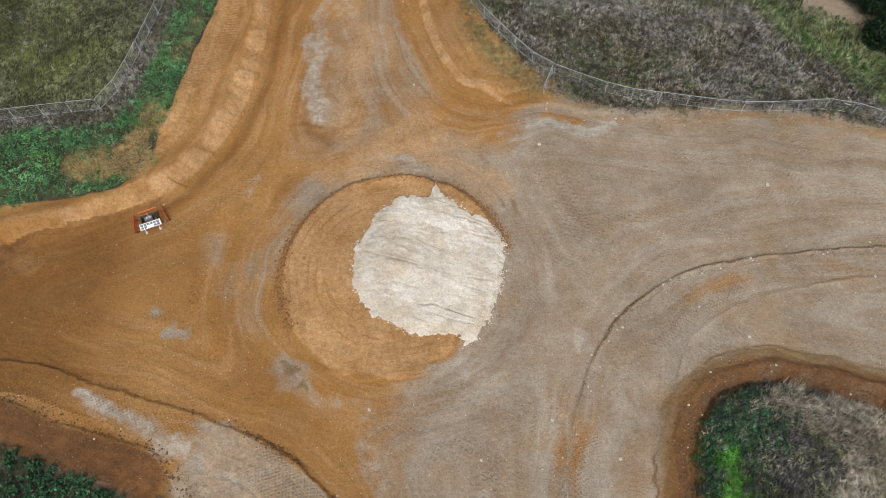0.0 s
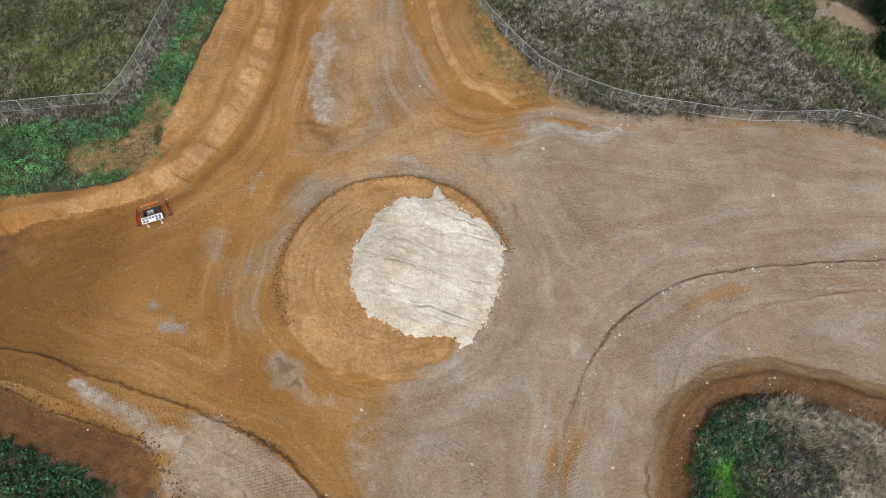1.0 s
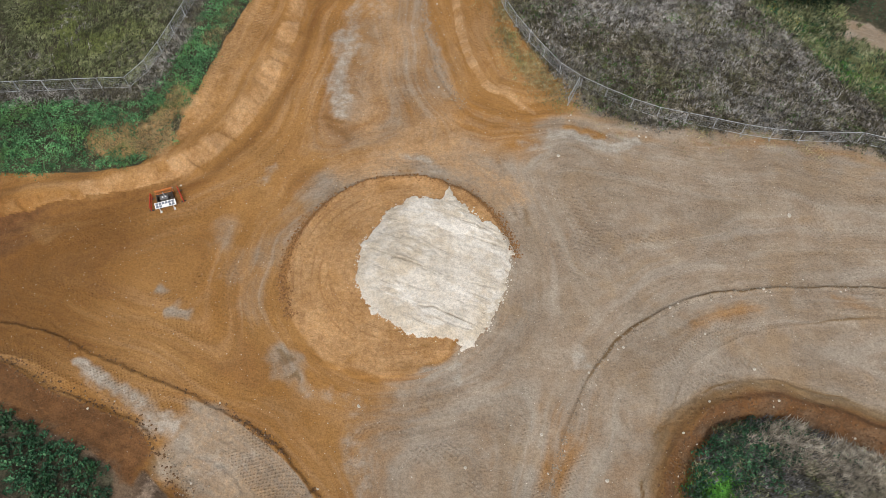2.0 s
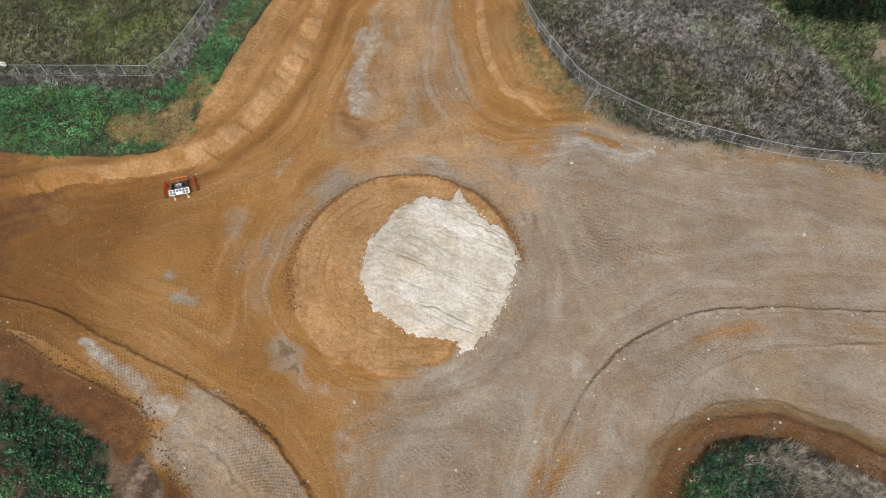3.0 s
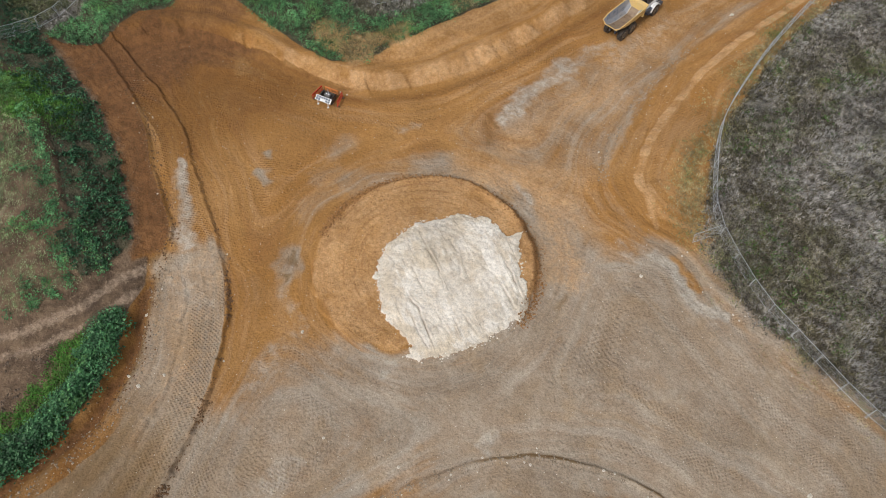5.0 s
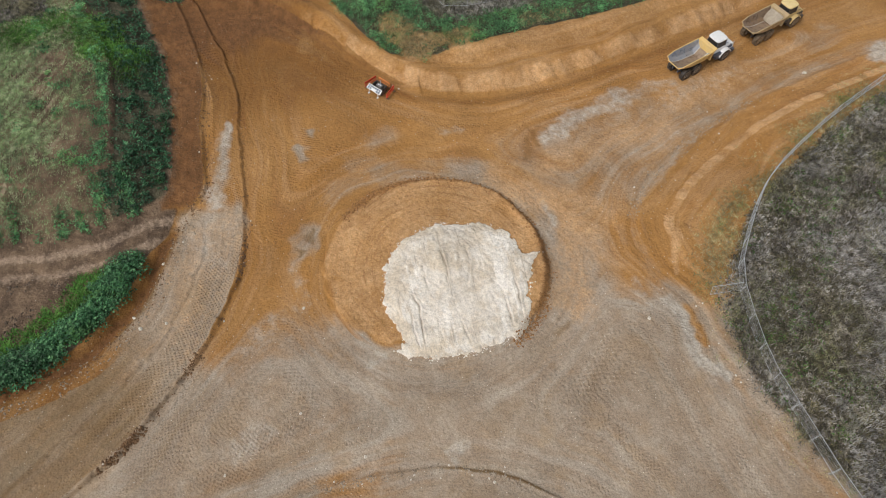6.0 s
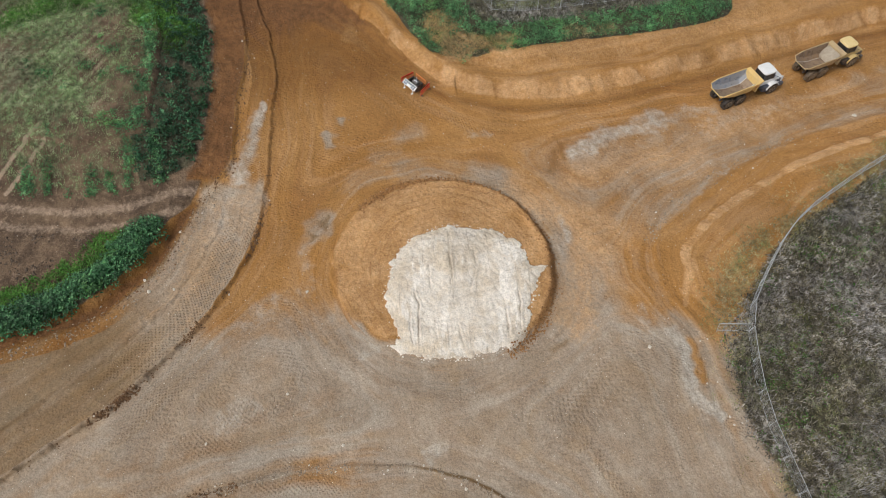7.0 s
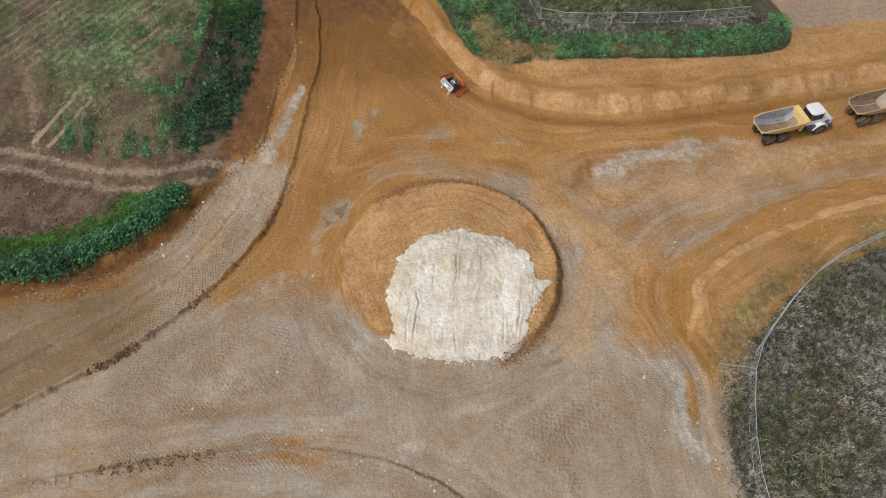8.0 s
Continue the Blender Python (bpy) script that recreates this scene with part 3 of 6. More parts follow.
def heights(x, y, d):
    w = d["wob"]
    nw = d["nw"] + 0.8 * w
    nw = nw + 0.7 * (scoops(d["nw_v"] + 0.5 * nw + w, 1.7, 33) - 0.5) * hump(nw, 1.3, 1.5)
    h = 1.75 * ss(-0.3, 2.7, nw) + 0.25 * hump(nw, 3.2, 0.8) + 1.25 * ss(3.5, 9, nw) + 0.16 * hump(nw, 1.6, 1.1) * cells(d["nw_v"], 0.35 * nw, 0.9, 15)
    arm = ss(58, 67, y) * (1 - ss(12, 22, x))
    ne = d["ne"] + 0.5 * w
    ne = ne + 0.7 * arm * (scoops(d["ne_v"], 1.5, 34) - 0.5) * hump(ne, 3.6, 1.2)
    h += arm * (0.30 * ss(0, 0.9, ne) + 0.55 * ss(2.6, 4.6, ne) + 0.15 * hump(ne, 0.6, 0.4) - 0.14 * hump(ne, -0.7, 0.22) + 0.10 * hump(ne, -1.2, 0.25) - 0.10 * hump(ne, 1.7, 0.2)) + (1 - arm) * 0.12 * ss(0, 3, ne)
    se = d["se"] + 0.7 * w
    h += 0.09 * hump(se, -1.6, 1.6) * cells(se + 0.08 * d["se_v"], d["se_v"] * 0.12, 0.4, 18)
    h += -1.0 * hump(se, 0.9, 0.75) + 0.25 * hump(se, -0.9, 0.45) + 0.35 * ss(1.5, 4.5, se)
    h += ((0.24 + 0.16 * cells(d["ridge_v"], d["ridge"], 1.2, 78)) * hump(d["ridge"] + 0.45 * w, 0, 0.22) + 0.14 * ss(-0.2, 0.6, d["ridge"])) * (1 - 0.9 * hump(y, 17, 3.5) * (x < 16))
    h += 0.09 * hump(d["line"] + 0.4 * w, 0, 0.25) - 0.10 * hump(se + 0.3 * w, -2.9, 0.2) - 0.10 * hump(se + 0.6 * w + 0.12 * (d["se_v"] % 9), -1.4, 0.2)
    sw = d["sw"] + 0.4 * w + 0.2 * cells(x, y, 0.5, 14)
    north = 1 - ss(-29, -24, x)
    h += 0.27 * ss(-0.08, 0.10, sw) + 0.10 * hump(sw, 0.18, 0.2) + 0.30 * hump(sw, 0.1, 0.4) * ss(-0.1, 0.5, cells(d["sw_v"], sw, 1.1, 35)) * ss(-21, -17, x)
    h += (0.12 * hump(sw + 0.5 * w, 5.0, 0.25) - 0.10 * hump(sw + 0.5 * w, 4.6, 0.18) - 0.10 * hump(sw + 0.3 * w, 2.4, 0.2)) * ss(-24, -20, x)
    st = d["step"] + 0.35 * w
    h += north * (0.28 * ss(-0.08, 0.10, st) + 0.10 * hump(st, 0.2, 0.22)) - (1 - north) * (0.6 * hump(st, 1.0, 0.8) - 0.15 * hump(st, -0.5, 0.5))
    h += 1.9 * ss(0, 9, d["field"]) + 0.5 * ss(8.1, 8.7, d["field"] + 0.5 * w) * (1 - ss(-33, -27, x))
    h += -0.14 * hump(np.abs(d["track"] + 0.4 * w), 1.1, 0.42)
    h += 0.6 * hump(d["hedge"], 0, 1.8) * ss(-1, 1, st)
    # central island: a low drum with a broken rim, ramped down on the south-east side
    r = d["r"] + 0.30 * w
    ramp = 0.5 - 0.5 * np.cos(d["angle"] - 1.75)
    h += (1 - 0.45 * ramp) * 0.95 * (1 - ss(ISLAND_R - 0.8 - 5.5 * ramp ** 2, ISLAND_R, r)) + 0.35 * (1 - ss(0, 11, r))
    lip = d["lip"] + 1.0 * w
    h += 0.28 * ss(-0.12, 0.16, lip) * (1 - ss(0.6, 3.0, lip)) * ss(-19.5, -17.5, x) * (1 - ss(-3, -1, x))
    crumb = hump(r, ISLAND_R - 0.35, 0.65) * np.clip(0.45 + 0.75 * np.cos(d["angle"] - 1.95), 0, 1)
    h += crumb * (0.16 * cells(x, y, 0.4, 37) + 0.10 * cells(x, y, 0.22, 39) + 0.12 * cells(d["angle"] * 13.0, r * 0.4, 0.55, 38))
    h += (0.20 + 0.12 * cells(x, y, 0.7, 16)) * hump(r, ISLAND_R - 0.8, 0.5) * (1 - ramp) ** 2 - 0.12 * hump(r, ISLAND_R + 0.6, 0.5) * (1 - ramp)
    ch = -d["chalk"] + 0.5 * w + 0.22 * cells(x, y, 0.6, 17) + 0.18 * cells(x, y, 0.3, 19)
    h += 0.18 * ss(-0.12, 0.15, ch) + 0.30 * ss(0.1, 1.6, ch)
    dug, pushed = furrows(x, y, d)
    h += 0.10 * pushed - 0.22 * dug
    cut = ss(0.3, 1.2, ch)
    h += cut * (0.05 * cells(x * 0.18 + y * 0.05, y + 0.25 * x, 0.8, 21) + 0.035 * cells(x * 0.5, y + 0.25 * x, 0.35, 22) + 0.03 * cells(x, y, 0.3, 23))
    # unevenness everywhere
    road = (1 - ss(0, 3, d["nw"])) * (1 - ss(0, 3, d["field"]))
    h += 0.10 * cells(x, y, 6.0, 11) + 0.045 * cells(x, y, 1.7, 12) + 0.022 * cells(x, y, 0.7, 13) * (1 + (1 - road))
    rows = np.sin((0.25 * x - 0.97 * y) * 2.6)
    h += 0.05 * rows * ss(9, 12, d["field"]) + 0.17 * cells(x, y, 0.9, 41) * ss(-2, 0, -d["field"]) * ss(0.5, 3, d["step"]) * (1 - ss(2, 3, -d["track"]))
    return h


def spread(stretches, far=4000):
    """Marks along one axis: even stretches of (from, to, step), and ever wider steps beyond."""
    mid = np.concatenate([np.arange(a, b, step) for a, b, step in stretches] + [[stretches[-1][1]]])
    out, gap = [], 0.26
    edge = 0.0
    while edge < far:
        gap *= 1.35
        edge += gap
        out.append(edge)
    out = np.array(out)
    return np.concatenate([mid[0] - out[::-1], mid, mid[-1] + out])


def sheet(name, co, quads, material, smooth=True):
    """A mesh from arrays of corners and quads."""
    me = bpy.data.meshes.new(name)
    me.vertices.add(len(co))
    me.vertices.foreach_set("co", np.ascontiguousarray(co, np.float32).ravel())
    me.loops.add(quads.size)
    me.loops.foreach_set("vertex_index", np.ascontiguousarray(quads, np.int32).ravel())
    me.polygons.add(len(quads))
    k = quads.shape[1]
    me.polygons.foreach_set("loop_start", np.arange(0, quads.size, k, dtype=np.int32))
    me.polygons.foreach_set("loop_total", np.full(len(quads), k, np.int32))
    me.polygons.foreach_set("use_smooth", np.full(len(quads), smooth))
    me.update(calc_edges=True)
    me.materials.append(material)
    return me


gx, gy = spread([(-84, -40, 0.34), (-40, -21.5, 0.19), (-21.5, 8, 0.11), (8, 30, 0.19), (30, 60, 0.3)]), spread([(-22, 0, 0.26), (0, 24, 0.18), (24, 51, 0.11), (51, 66, 0.2), (66, 122, 0.34)])
X, Y = np.meshgrid(gx, gy)
D = plan(X, Y)
NEAR = ss(0, 1, np.minimum.reduce([X + 160, 140 - X, Y + 100, 200 - Y]) / 40)
Z = heights(X, Y, D) * NEAR


def height(x, y):
    """Ground height at places on the plan."""
    (i, u), (j, v) = weights(np.asarray(x, float), gx), weights(np.asarray(y, float), gy)
    return blend(Z, i, u, j, v)


WHEEL_MARKS = ((-31.5, -10.6, -37.4, -5.5, 0.32, 0.85), (-32.4, -12.6, -40.4, -5.5, 0.32, 0.85), (-45.9, -14.2, -31.3, -12.2, 0.8, 0.45))


def covers(x, y, d):
    """What the ground is made of: subsoil, gravel, chalk, topsoil, turf, brown cuts with painted shade."""
    nw, ne, se, sw, st, r = d["nw"], d["ne"], d["se"], d["sw"], d["step"], d["r"]
    inside = 1 - ss(ISLAND_R - 0.9, ISLAND_R + 0.3, r + 2.8 * (0.5 + 0.5 * np.cos(d["angle"] + 0.35)) ** 4 * (1 - ss(0.15, 0.8, d["angle"])) + 1.3 * d["wob"] * (0.5 - 0.5 * np.cos(d["angle"] - 1.75)))
    grey = ss(-14, 2, x - 0.15 * (y - 20))
    north = ss(48, 56, y) * ss(-27, -18, x - 0.12 * (y - 60))
    grey = np.where(y > 50, np.maximum(grey * (1 - ss(52, 60, y) * (1 - ss(0, 10, x))), 0.5 * north), grey)
    grey = np.maximum(grey, strokes(x, y, [(-22.5, 37, -19, 47, 2.2, 0.52), (-22, 31, -22.5, 37, 2.0, 0.42), (-18.5, 46.5, -10, 53, 3.0, 0.85), (-10, 53, 1, 51.5, 2.5, 0.8), (-33.0, 30.9, -32.8, 30.8, 0.6, 0.9), (-30.6, 29.5, -29.5, 28.8, 0.7, 0.9), (-12, 54, -18, 76, 3.0, 0.5), (-18, 76, -20, 110, 3.5, 0.35),
                                           (-10, 54, -9.5, 75, 1.6, 0.5), (0, 53, 8, 50, 4, 0.9), (-26, 35, -29, 40, 2.0, 0.45), (-18.3, 26.0, -15.2, 23.4, 1.3, 0.7)]))
    grey = grey * (1 - inside)
    grey = grey * (1 - strokes(x, y, [(-3.5, 61, 5, 57.5, 2.6, 0.6), (-17, 20, -8, 11, 2.6, 0.55), (25, 36.6, 32, 39.0, 1.0, 0.42), (41, 42, 44, 42.4, 0.9, 0.4), (9, 44, 12, 47, 1.0, 0.25), (13, 22, 12, 17, 1.2, 0.3), (-8, 24.5, -15, 27.0, 1.2, 0.7), (10.5, 61.9, 14.3, 60.7, 0.8, 0.75)])) * (1 - 0.25 * ss(0, 7, x) * (1 - ss(22, 31, y)))
    grey = grey * (1 - 0.5 * hump(se + 1.2 * d["wob"], -0.2, 2.2))
    grey = grey * (1 - ss(-0.5, 1.5, ne) * (1 - ss(8, 16, x))) * (1 - 0.45 * hump(ne + 1.0 * d["wob"], 0.3, 1.0) * ss(8, 18, x))
    bite = scoops(d["nw_v"] + 0.5 * nw + 1.6 * d["wob"], 1.7, 33)
    pale = (0.48 + 0.20 * cells(x, y, 1.6, 93) + 0.28 * bite) * ss(0.1, 0.9, nw + 0.5 * d["wob"]) * (1 - ss(1.8, 4.2, nw)) * (0.55 + 0.45 * ss(-52, -40, x)) * ss(-62, -56, x) + 0.48 * ss(3.5, 5, nw) + (0.56 + 0.10 * cells(x, y, 2.2, 95)) * inside
    pale = np.maximum(pale, (ss(3.2, 3.6, ne + 0.3 * d["wob"]) - ss(4.5, 4.9, ne + 0.3 * d["wob"])) * (0.45 + 0.6 * scoops(d["ne_v"] + d["wob"], 1.5, 34)) * (1 - ss(-1.5, 3.0, x)))
    pale = np.maximum(pale, strokes(x, y, [(0.6, 66.2, 5.2, 63.0, 0.7, 0.6), (-16, 51, -5, 56.5, 3.6, 0.6), (-5, 56, 4, 50, 3.4, 0.55), (-15, 57, -15.5, 76, 3.4, 0.5), (-9.5, 57, -4.5, 60.5, 2.6, 0.5), (-18, 80, -19.5, 104, 3.6, 0.5), (8, 47, 11, 42, 2.4, 0.35)]))
    pale = np.maximum(pale, strokes(x, y, [(-52, 37.2, -49, 36.4, 1.2, 0.7), (-20, 86, -14, 84, 2.0, 0.3), (-55, 35, -46, 38.5, 1.0, 0.5)]))
    stone = strokes(x, y, [(-19.4, 60.0, -20.6, 64, 1.5, 0.75), (-20.6, 64, -21.8, 74, 1.9, 0.7), (-21.8, 74, -21.5, 82, 1.6, 0.5), (-18.5, 78, -19.5, 92, 2.0, 0.4), (8.3, 61.0, 12.5, 60.2, 0.9, 0.95), (12.5, 60.2, 15.4, 58.7, 0.9, 0.95), (16.4, 58.8, 18.3, 60.8, 0.9, 0.9), (4.5, 58.0, 7.0, 57.4, 1.2, 0.5),
                           (-37.9, 21.5, -33.5, 19.8, 0.9, 0.95), (-33.5, 19.8, -27, 17.0, 1.3, 0.75), (-18.2, 26.0, -15.2, 23.3, 0.9, 0.25), (-13.5, 22.6, -8, 21.2, 1.0, 0.4)])
    stone = np.maximum(stone, strokes(x, y, [(-6.6, 69.0, -8.1, 71.0, 0.3, 0.35), (-8.1, 71.0, -9.9, 74.6, 0.4, 0.5), (-9.9, 74.6, -11.6, 79.1, 0.4, 0.5), (-11.6, 79.1, -12.9, 85.0, 0.3, 0.35)]))
    stone = np.maximum(stone, 0.42 * hump(sw + 1.5 * d["wob"], -3.2, 1.7) * (1 - ss(10, 15, y)) * ss(-0.6, 0.4, cells(d["sw_v"], sw * 2, 4.0, 84)))
    stone = np.maximum(stone, strokes(x, y, [(-33.0, 30.9, -32.8, 30.8, 0.5, 0.4), (-30.4, 29.4, -29.5, 28.8, 0.6, 0.4), (14, 31.2, 14.2, 30, 0.9, 0.7), (3.5, 13.5, 5, 10.5, 1.6, 0.6), (-13, 114, -14, 115, 2.0, 1.0), (-8, 18.5, -6, 14, 1.6, 0.5),
                                             (-22.5, 12.3, -18, 15, 2.4, 0.45), (-9.5, 53.8, -5.5, 53.2, 0.8, 0.6), (0.8, 27.6, 1.6, 26.2, 0.6, 0.7), (-26, 48, -25, 50, 0.8, 0.5)]))
    lane = ss(0.1, 0.6, sw) * (1 - ss(-0.4, 0.8, st)) * ss(-28, -23, x)
    stone = np.maximum(stone, 0.14 * lane * ss(-6, 5, y))
    grey = np.maximum(grey, lane * 0.85)
    crossing = strokes(x, y, [(-25.5, 13.6, -22.5, 17.6, 2.0, 1.0), (-24, 12.3, -15.5, 9.6, 1.3, 0.8), (-15.5, 9.6, -12.5, 6.5, 1.0, 0.6)])
    grey = np.maximum(grey, crossing)
    stone = np.maximum(stone, 0.34 * crossing)
    pale = np.maximum(pale, lane * 0.42 * ss(2, 9, y))
    grey = np.where((st > -1.8 + 0.6 * d["wob"]) & (x > -24) & (y < 6), grey * (0.30 + 0.6 * ss(-1, 4, y)), grey)
    # second term paints the trench's shade over the brown cut earth
    earth_and_shade = np.maximum(hump(se + 0.9 * d["wob"], -0.2, 3.0) * (1 - ss(2, 4, se)) * (1.28 + 0.12 * ss(25, 30, x) + 0.2 * cells(se * 1.6, d["se_v"] * 0.2, 0.8, 94)), 1.2 * hump(se + 0.3 * d["wob"], 0.75, 0.6))
    # rim brown, with shade painted on the side away from the sun
    earth_and_shade = np.maximum(earth_and_shade, 0.6 * hump(r + 0.4 * d["wob"], ISLAND_R - 0.2, 0.6) * np.clip(0.45 + 0.75 * np.cos(d["angle"] - 1.95), 0.0, 1))
    earth_and_shade = np.maximum(earth_and_shade, (0.5 + 0.4 * cells(x, y, 2.0, 96)) * hump(d["lip"] + 1.0 * d["wob"], -0.1, 0.16) * ss(-19.5, -17.5, x) * (1 - ss(-3, -1, x)))
    earth_and_shade = np.maximum(earth_and_shade, 0.72 * lane * (1 - ss(0, 10, y)))
    earth_and_shade = np.maximum(earth_and_shade, (0.98 * (1 - ss(-48, -23, x)) * (nw < 1) * (sw < 3.5) + 0.40 * (1 - ss(-60, -46, x)) + 0.8 * (1 - ss(-58, -50, x)) * (nw > 0)) + 1.35 * ss(0.0, 0.4, st) * (1 - ss(3, 8, d["field"])) * (1 - ss(-29, -24, x)))
    earth_and_shade = np.maximum(earth_and_shade, hump(st + 0.8 * d["wob"], 1.0, 1.4) * 1.3 * ss(-27, -23, x))
    # thin shadow lines painted along the foot of both ledges
    earth_and_shade = np.maximum(earth_and_shade, np.maximum(hump(sw, -0.1, 0.12), hump(st, -0.1, 0.12) * (1 - ss(-29, -25, x))) * 0.35)
    earth_and_shade = np.maximum(earth_and_shade, 0.70 * hump(nw, -0.9, 1.2) * ss(-50, -40, x) + (0.85 + 0.5 * cells(d["ridge_v"], 0 * x, 3.5, 76)) * (0.55 + 0.45 * ss(24, 34, y)) * hump(d["ridge"] + 0.45 * d["wob"], -0.12, 0.24) + 0.55 * hump(sw + 0.6 * d["wob"], 0.0, 0.35) * ss(-22, -16, x))
    cracks = np.maximum(0.85 * hump(d["line"] + 0.4 * d["wob"], 0, 0.2) * (0.7 + 0.5 * cells(d["line_v"], 0 * x, 4.0, 80)), hump(se + 1.0 * d["wob"], -2.9, 0.16) * ss(-0.2, 0.4, cells(d["se_v"], 0 * x, 3.0, 81)))
    cracks = np.maximum(cracks, hump(se + 1.3 * d["wob"] + 0.12 * (d["se_v"] % 9), -1.4, 0.16) * ss(-0.3, 0.3, cells(d["se_v"], 0 * x, 2.5, 82)))
    earth_and_shade = np.maximum(earth_and_shade, 1.2 * cracks)
    earth_and_shade = np.maximum(earth_and_shade, 0.8 * hump(sw + 0.9 * d["wob"], 4.6, 0.22) * ss(-23, -19, x) * ss(-0.3, 0.3, cells(d["sw_v"], 0 * x, 3.0, 83)))
    earth_and_shade = np.maximum(earth_and_shade, 0.45 * hump(nw, 1.0, 2.0) * (1 - ss(-60, -55, x)))
    earth_and_shade = np.maximum(earth_and_shade, strokes(x, y, [(-17.9, 25.8, -16.9, 24.8, 0.45, 0.8), (-15.7, 23.6, -15.2, 23.2, 0.5, 0.9), (-63.6, 25.5, -63.8, 30.5, 1.7, 1.4), (-20.5, 57, -17, 55, 0.8, 0.6), (-22, 59, -19, 58, 0.7, 0.6), (6.0, 47.8, 6.8, 46.4, 0.6, 0.6), (-18.5, 66, -17.6, 62.5, 0.5, 0.5), (44, 24, 60, 23, 2.0, 0.9)]))
    soil = np.maximum(ss(0.6, 2.0, st - 1.2 * ss(-25, -22, x)) * np.maximum(ss(-29, -26.5, x), 1 - ss(9, 12, y)), ss(0.5, 2.5, d["field"]) * (1 - ss(0, 2, -d["field"])))
    soil = np.maximum(soil, 0.45 * hump(d["field"] + 0.8 * d["wob"], 1.2, 1.2) * (x < -28))
    soil = np.maximum(soil, 0.48 * hump(se + 1.2 * d["wob"], 0.3, 2.0))
    soil = np.maximum(soil, ss(9.5, 11, nw) * ss(92.5, 94.5, y) * 0.62 * (x < -20))
    pale = np.maximum(pale, strokes(x, y, [(-45.5, 48.6, -40.0, 49.8, 2.4, 0.9), (-40.6, 50.5, -39.2, 57, 1.9, 0.9)]))
    turf = np.maximum(ss(-0.3, 0.6, d["nwg"] + 0.6 * d["wob"]), 0.95 * ss(-0.8, 3.2, d["neg"] - 1.2 * (1 - ss(9, 14, x)) + 1.2 * d["wob"]))
    turf = np.maximum(turf, ss(1.2, 2.6, se) * (1 - strokes(x, y, [(44, 23.5, 60, 22, 2.0, 1.0)])))
    turf = np.maximum(turf, ss(3.5, 8, d["field"] + 2.0 * d["wob"]) * 0.30 * (1 - strokes(x, y, [(-34, -12, -40, -16, 2.5, 0.9), (-40, -16, -62, -15, 3.5, 0.7), (-34, -12, -36, -13, 1.0, 0.6)])))
    # dark turf under the bank plants, thickened in place of the slope's shade
    turf = np.maximum(turf, 0.78 * (x < -28) * (y > 5) * ss(0.9, 2.6, d["field"] + 0.9 * d["wob"]) * (1 - ss(8.0, 8.6, d["field"] + 0.5 * d["wob"])))
    turf = np.maximum(turf, (1 - ss(1.5, 3.5, np.abs(d["hedge"] + 1.2))) * ss(1.2, 2.4, st) * (x > -26) * 0.9)
    turf = turf * (1 - strokes(x, y, [(-45.5, 48.6, -40.0, 49.8, 2.3, 0.95), (-40.6, 50.5, -39.2, 57, 1.8, 0.95), (48.5, 84.5, 55, 80.5, 2.7, 1.0)]))
    white = ss(-0.4, 0.4, -d["chalk"] + 0.5 * d["wob"] + 0.22 * cells(x, y, 0.6, 17) + 0.18 * cells(x, y, 0.3, 19))
    prints = np.maximum.reduce([0.75 * (0.5 + 0.5 * ss(1, 9, y)) * lane * (1 - 0.9 * ss(3.4, 4.8, sw + 1.0 * d["wob"])) * (1 - 0.8 * hump(x, -22, 2.5)), 0.55 * ss(0.3, 0.8, sw) * (1 - ss(-0.3, 0.3, st)) * (1 - ss(-26, -22, x)), 0.55 * ss(3.5, 4.5, nw) * (1 - ss(-0.5, 0.5, d["nwg"])), 0.4 * ss(4.5, 5.5, ne) * (1 - ss(2, 6, x)) * (1 - ss(-1, 0, d["neg"])),
                                (0.16 + 0.16 * (1 - ss(-26, -18, x)) + 0.26 * ss(-14, -8, x) * (1 - ss(18, 26, y)) + 0.28 * ss(8, 18, x + 0.25 * (y - 30))) * (1 - inside) * (1 - ss(-1, 0, nw)) * (1 - ss(-1, 0, sw)) * (1 - ss(-1, 0, se)), 0.2 * inside])
    prints = prints * (1 - 0.9 * crossing) * (1 - turf) * (1 - soil) * (1 - white)
    dusty = np.maximum(hump(np.abs(d["track"] + 0.6 * d["wob"]), 1.3, 1.0) * 0.62, 0.75 * (nw > 8) * ss(92.5, 94.5, y) * (x < -20))
    dusty = np.maximum(dusty, 0.4 * ss(-0.1, 0.7, cells(0.5 * x + 0.6 * y, y - 0.3 * x, 1.3, 97) + 0.6 * d["wob"]) * ss(1, 3, -d["track"]) * (d["step"] > 2) * (x > -32))
    dusty = np.maximum(dusty, lines(x, y + 0.2 * d["wob"], WHEEL_MARKS))
    dusty = np.maximum(dusty, (0.30 + 0.3 * np.sin((0.66 * x + 0.75 * y) * 4.4 + 0.8 * cells(x, y, 7, 60))) * ss(10, 15, d["field"]) * (1 - ss(2, 8, y)))
    return (grey, pale, stone), (white, soil, turf), (earth_and_shade, dusty, prints), np.maximum(ss(3.0, 4.0, nw), ss(3.5, 4.5, ne) * (1 - ss(2, 6, x)))


k = len(gx)
idx = np.arange(len(gx) * len(gy)).reshape(len(gy), k)
quads = np.stack([idx[:-1, :-1], idx[:-1, 1:], idx[1:, 1:], idx[1:, :-1]], -1).reshape(-1, 4)
ground_mesh = sheet("ground", np.stack([X, Y, Z], -1).reshape(-1, 3), quads, GROUND)
*BANDS, TREAD = covers(X, Y, D)
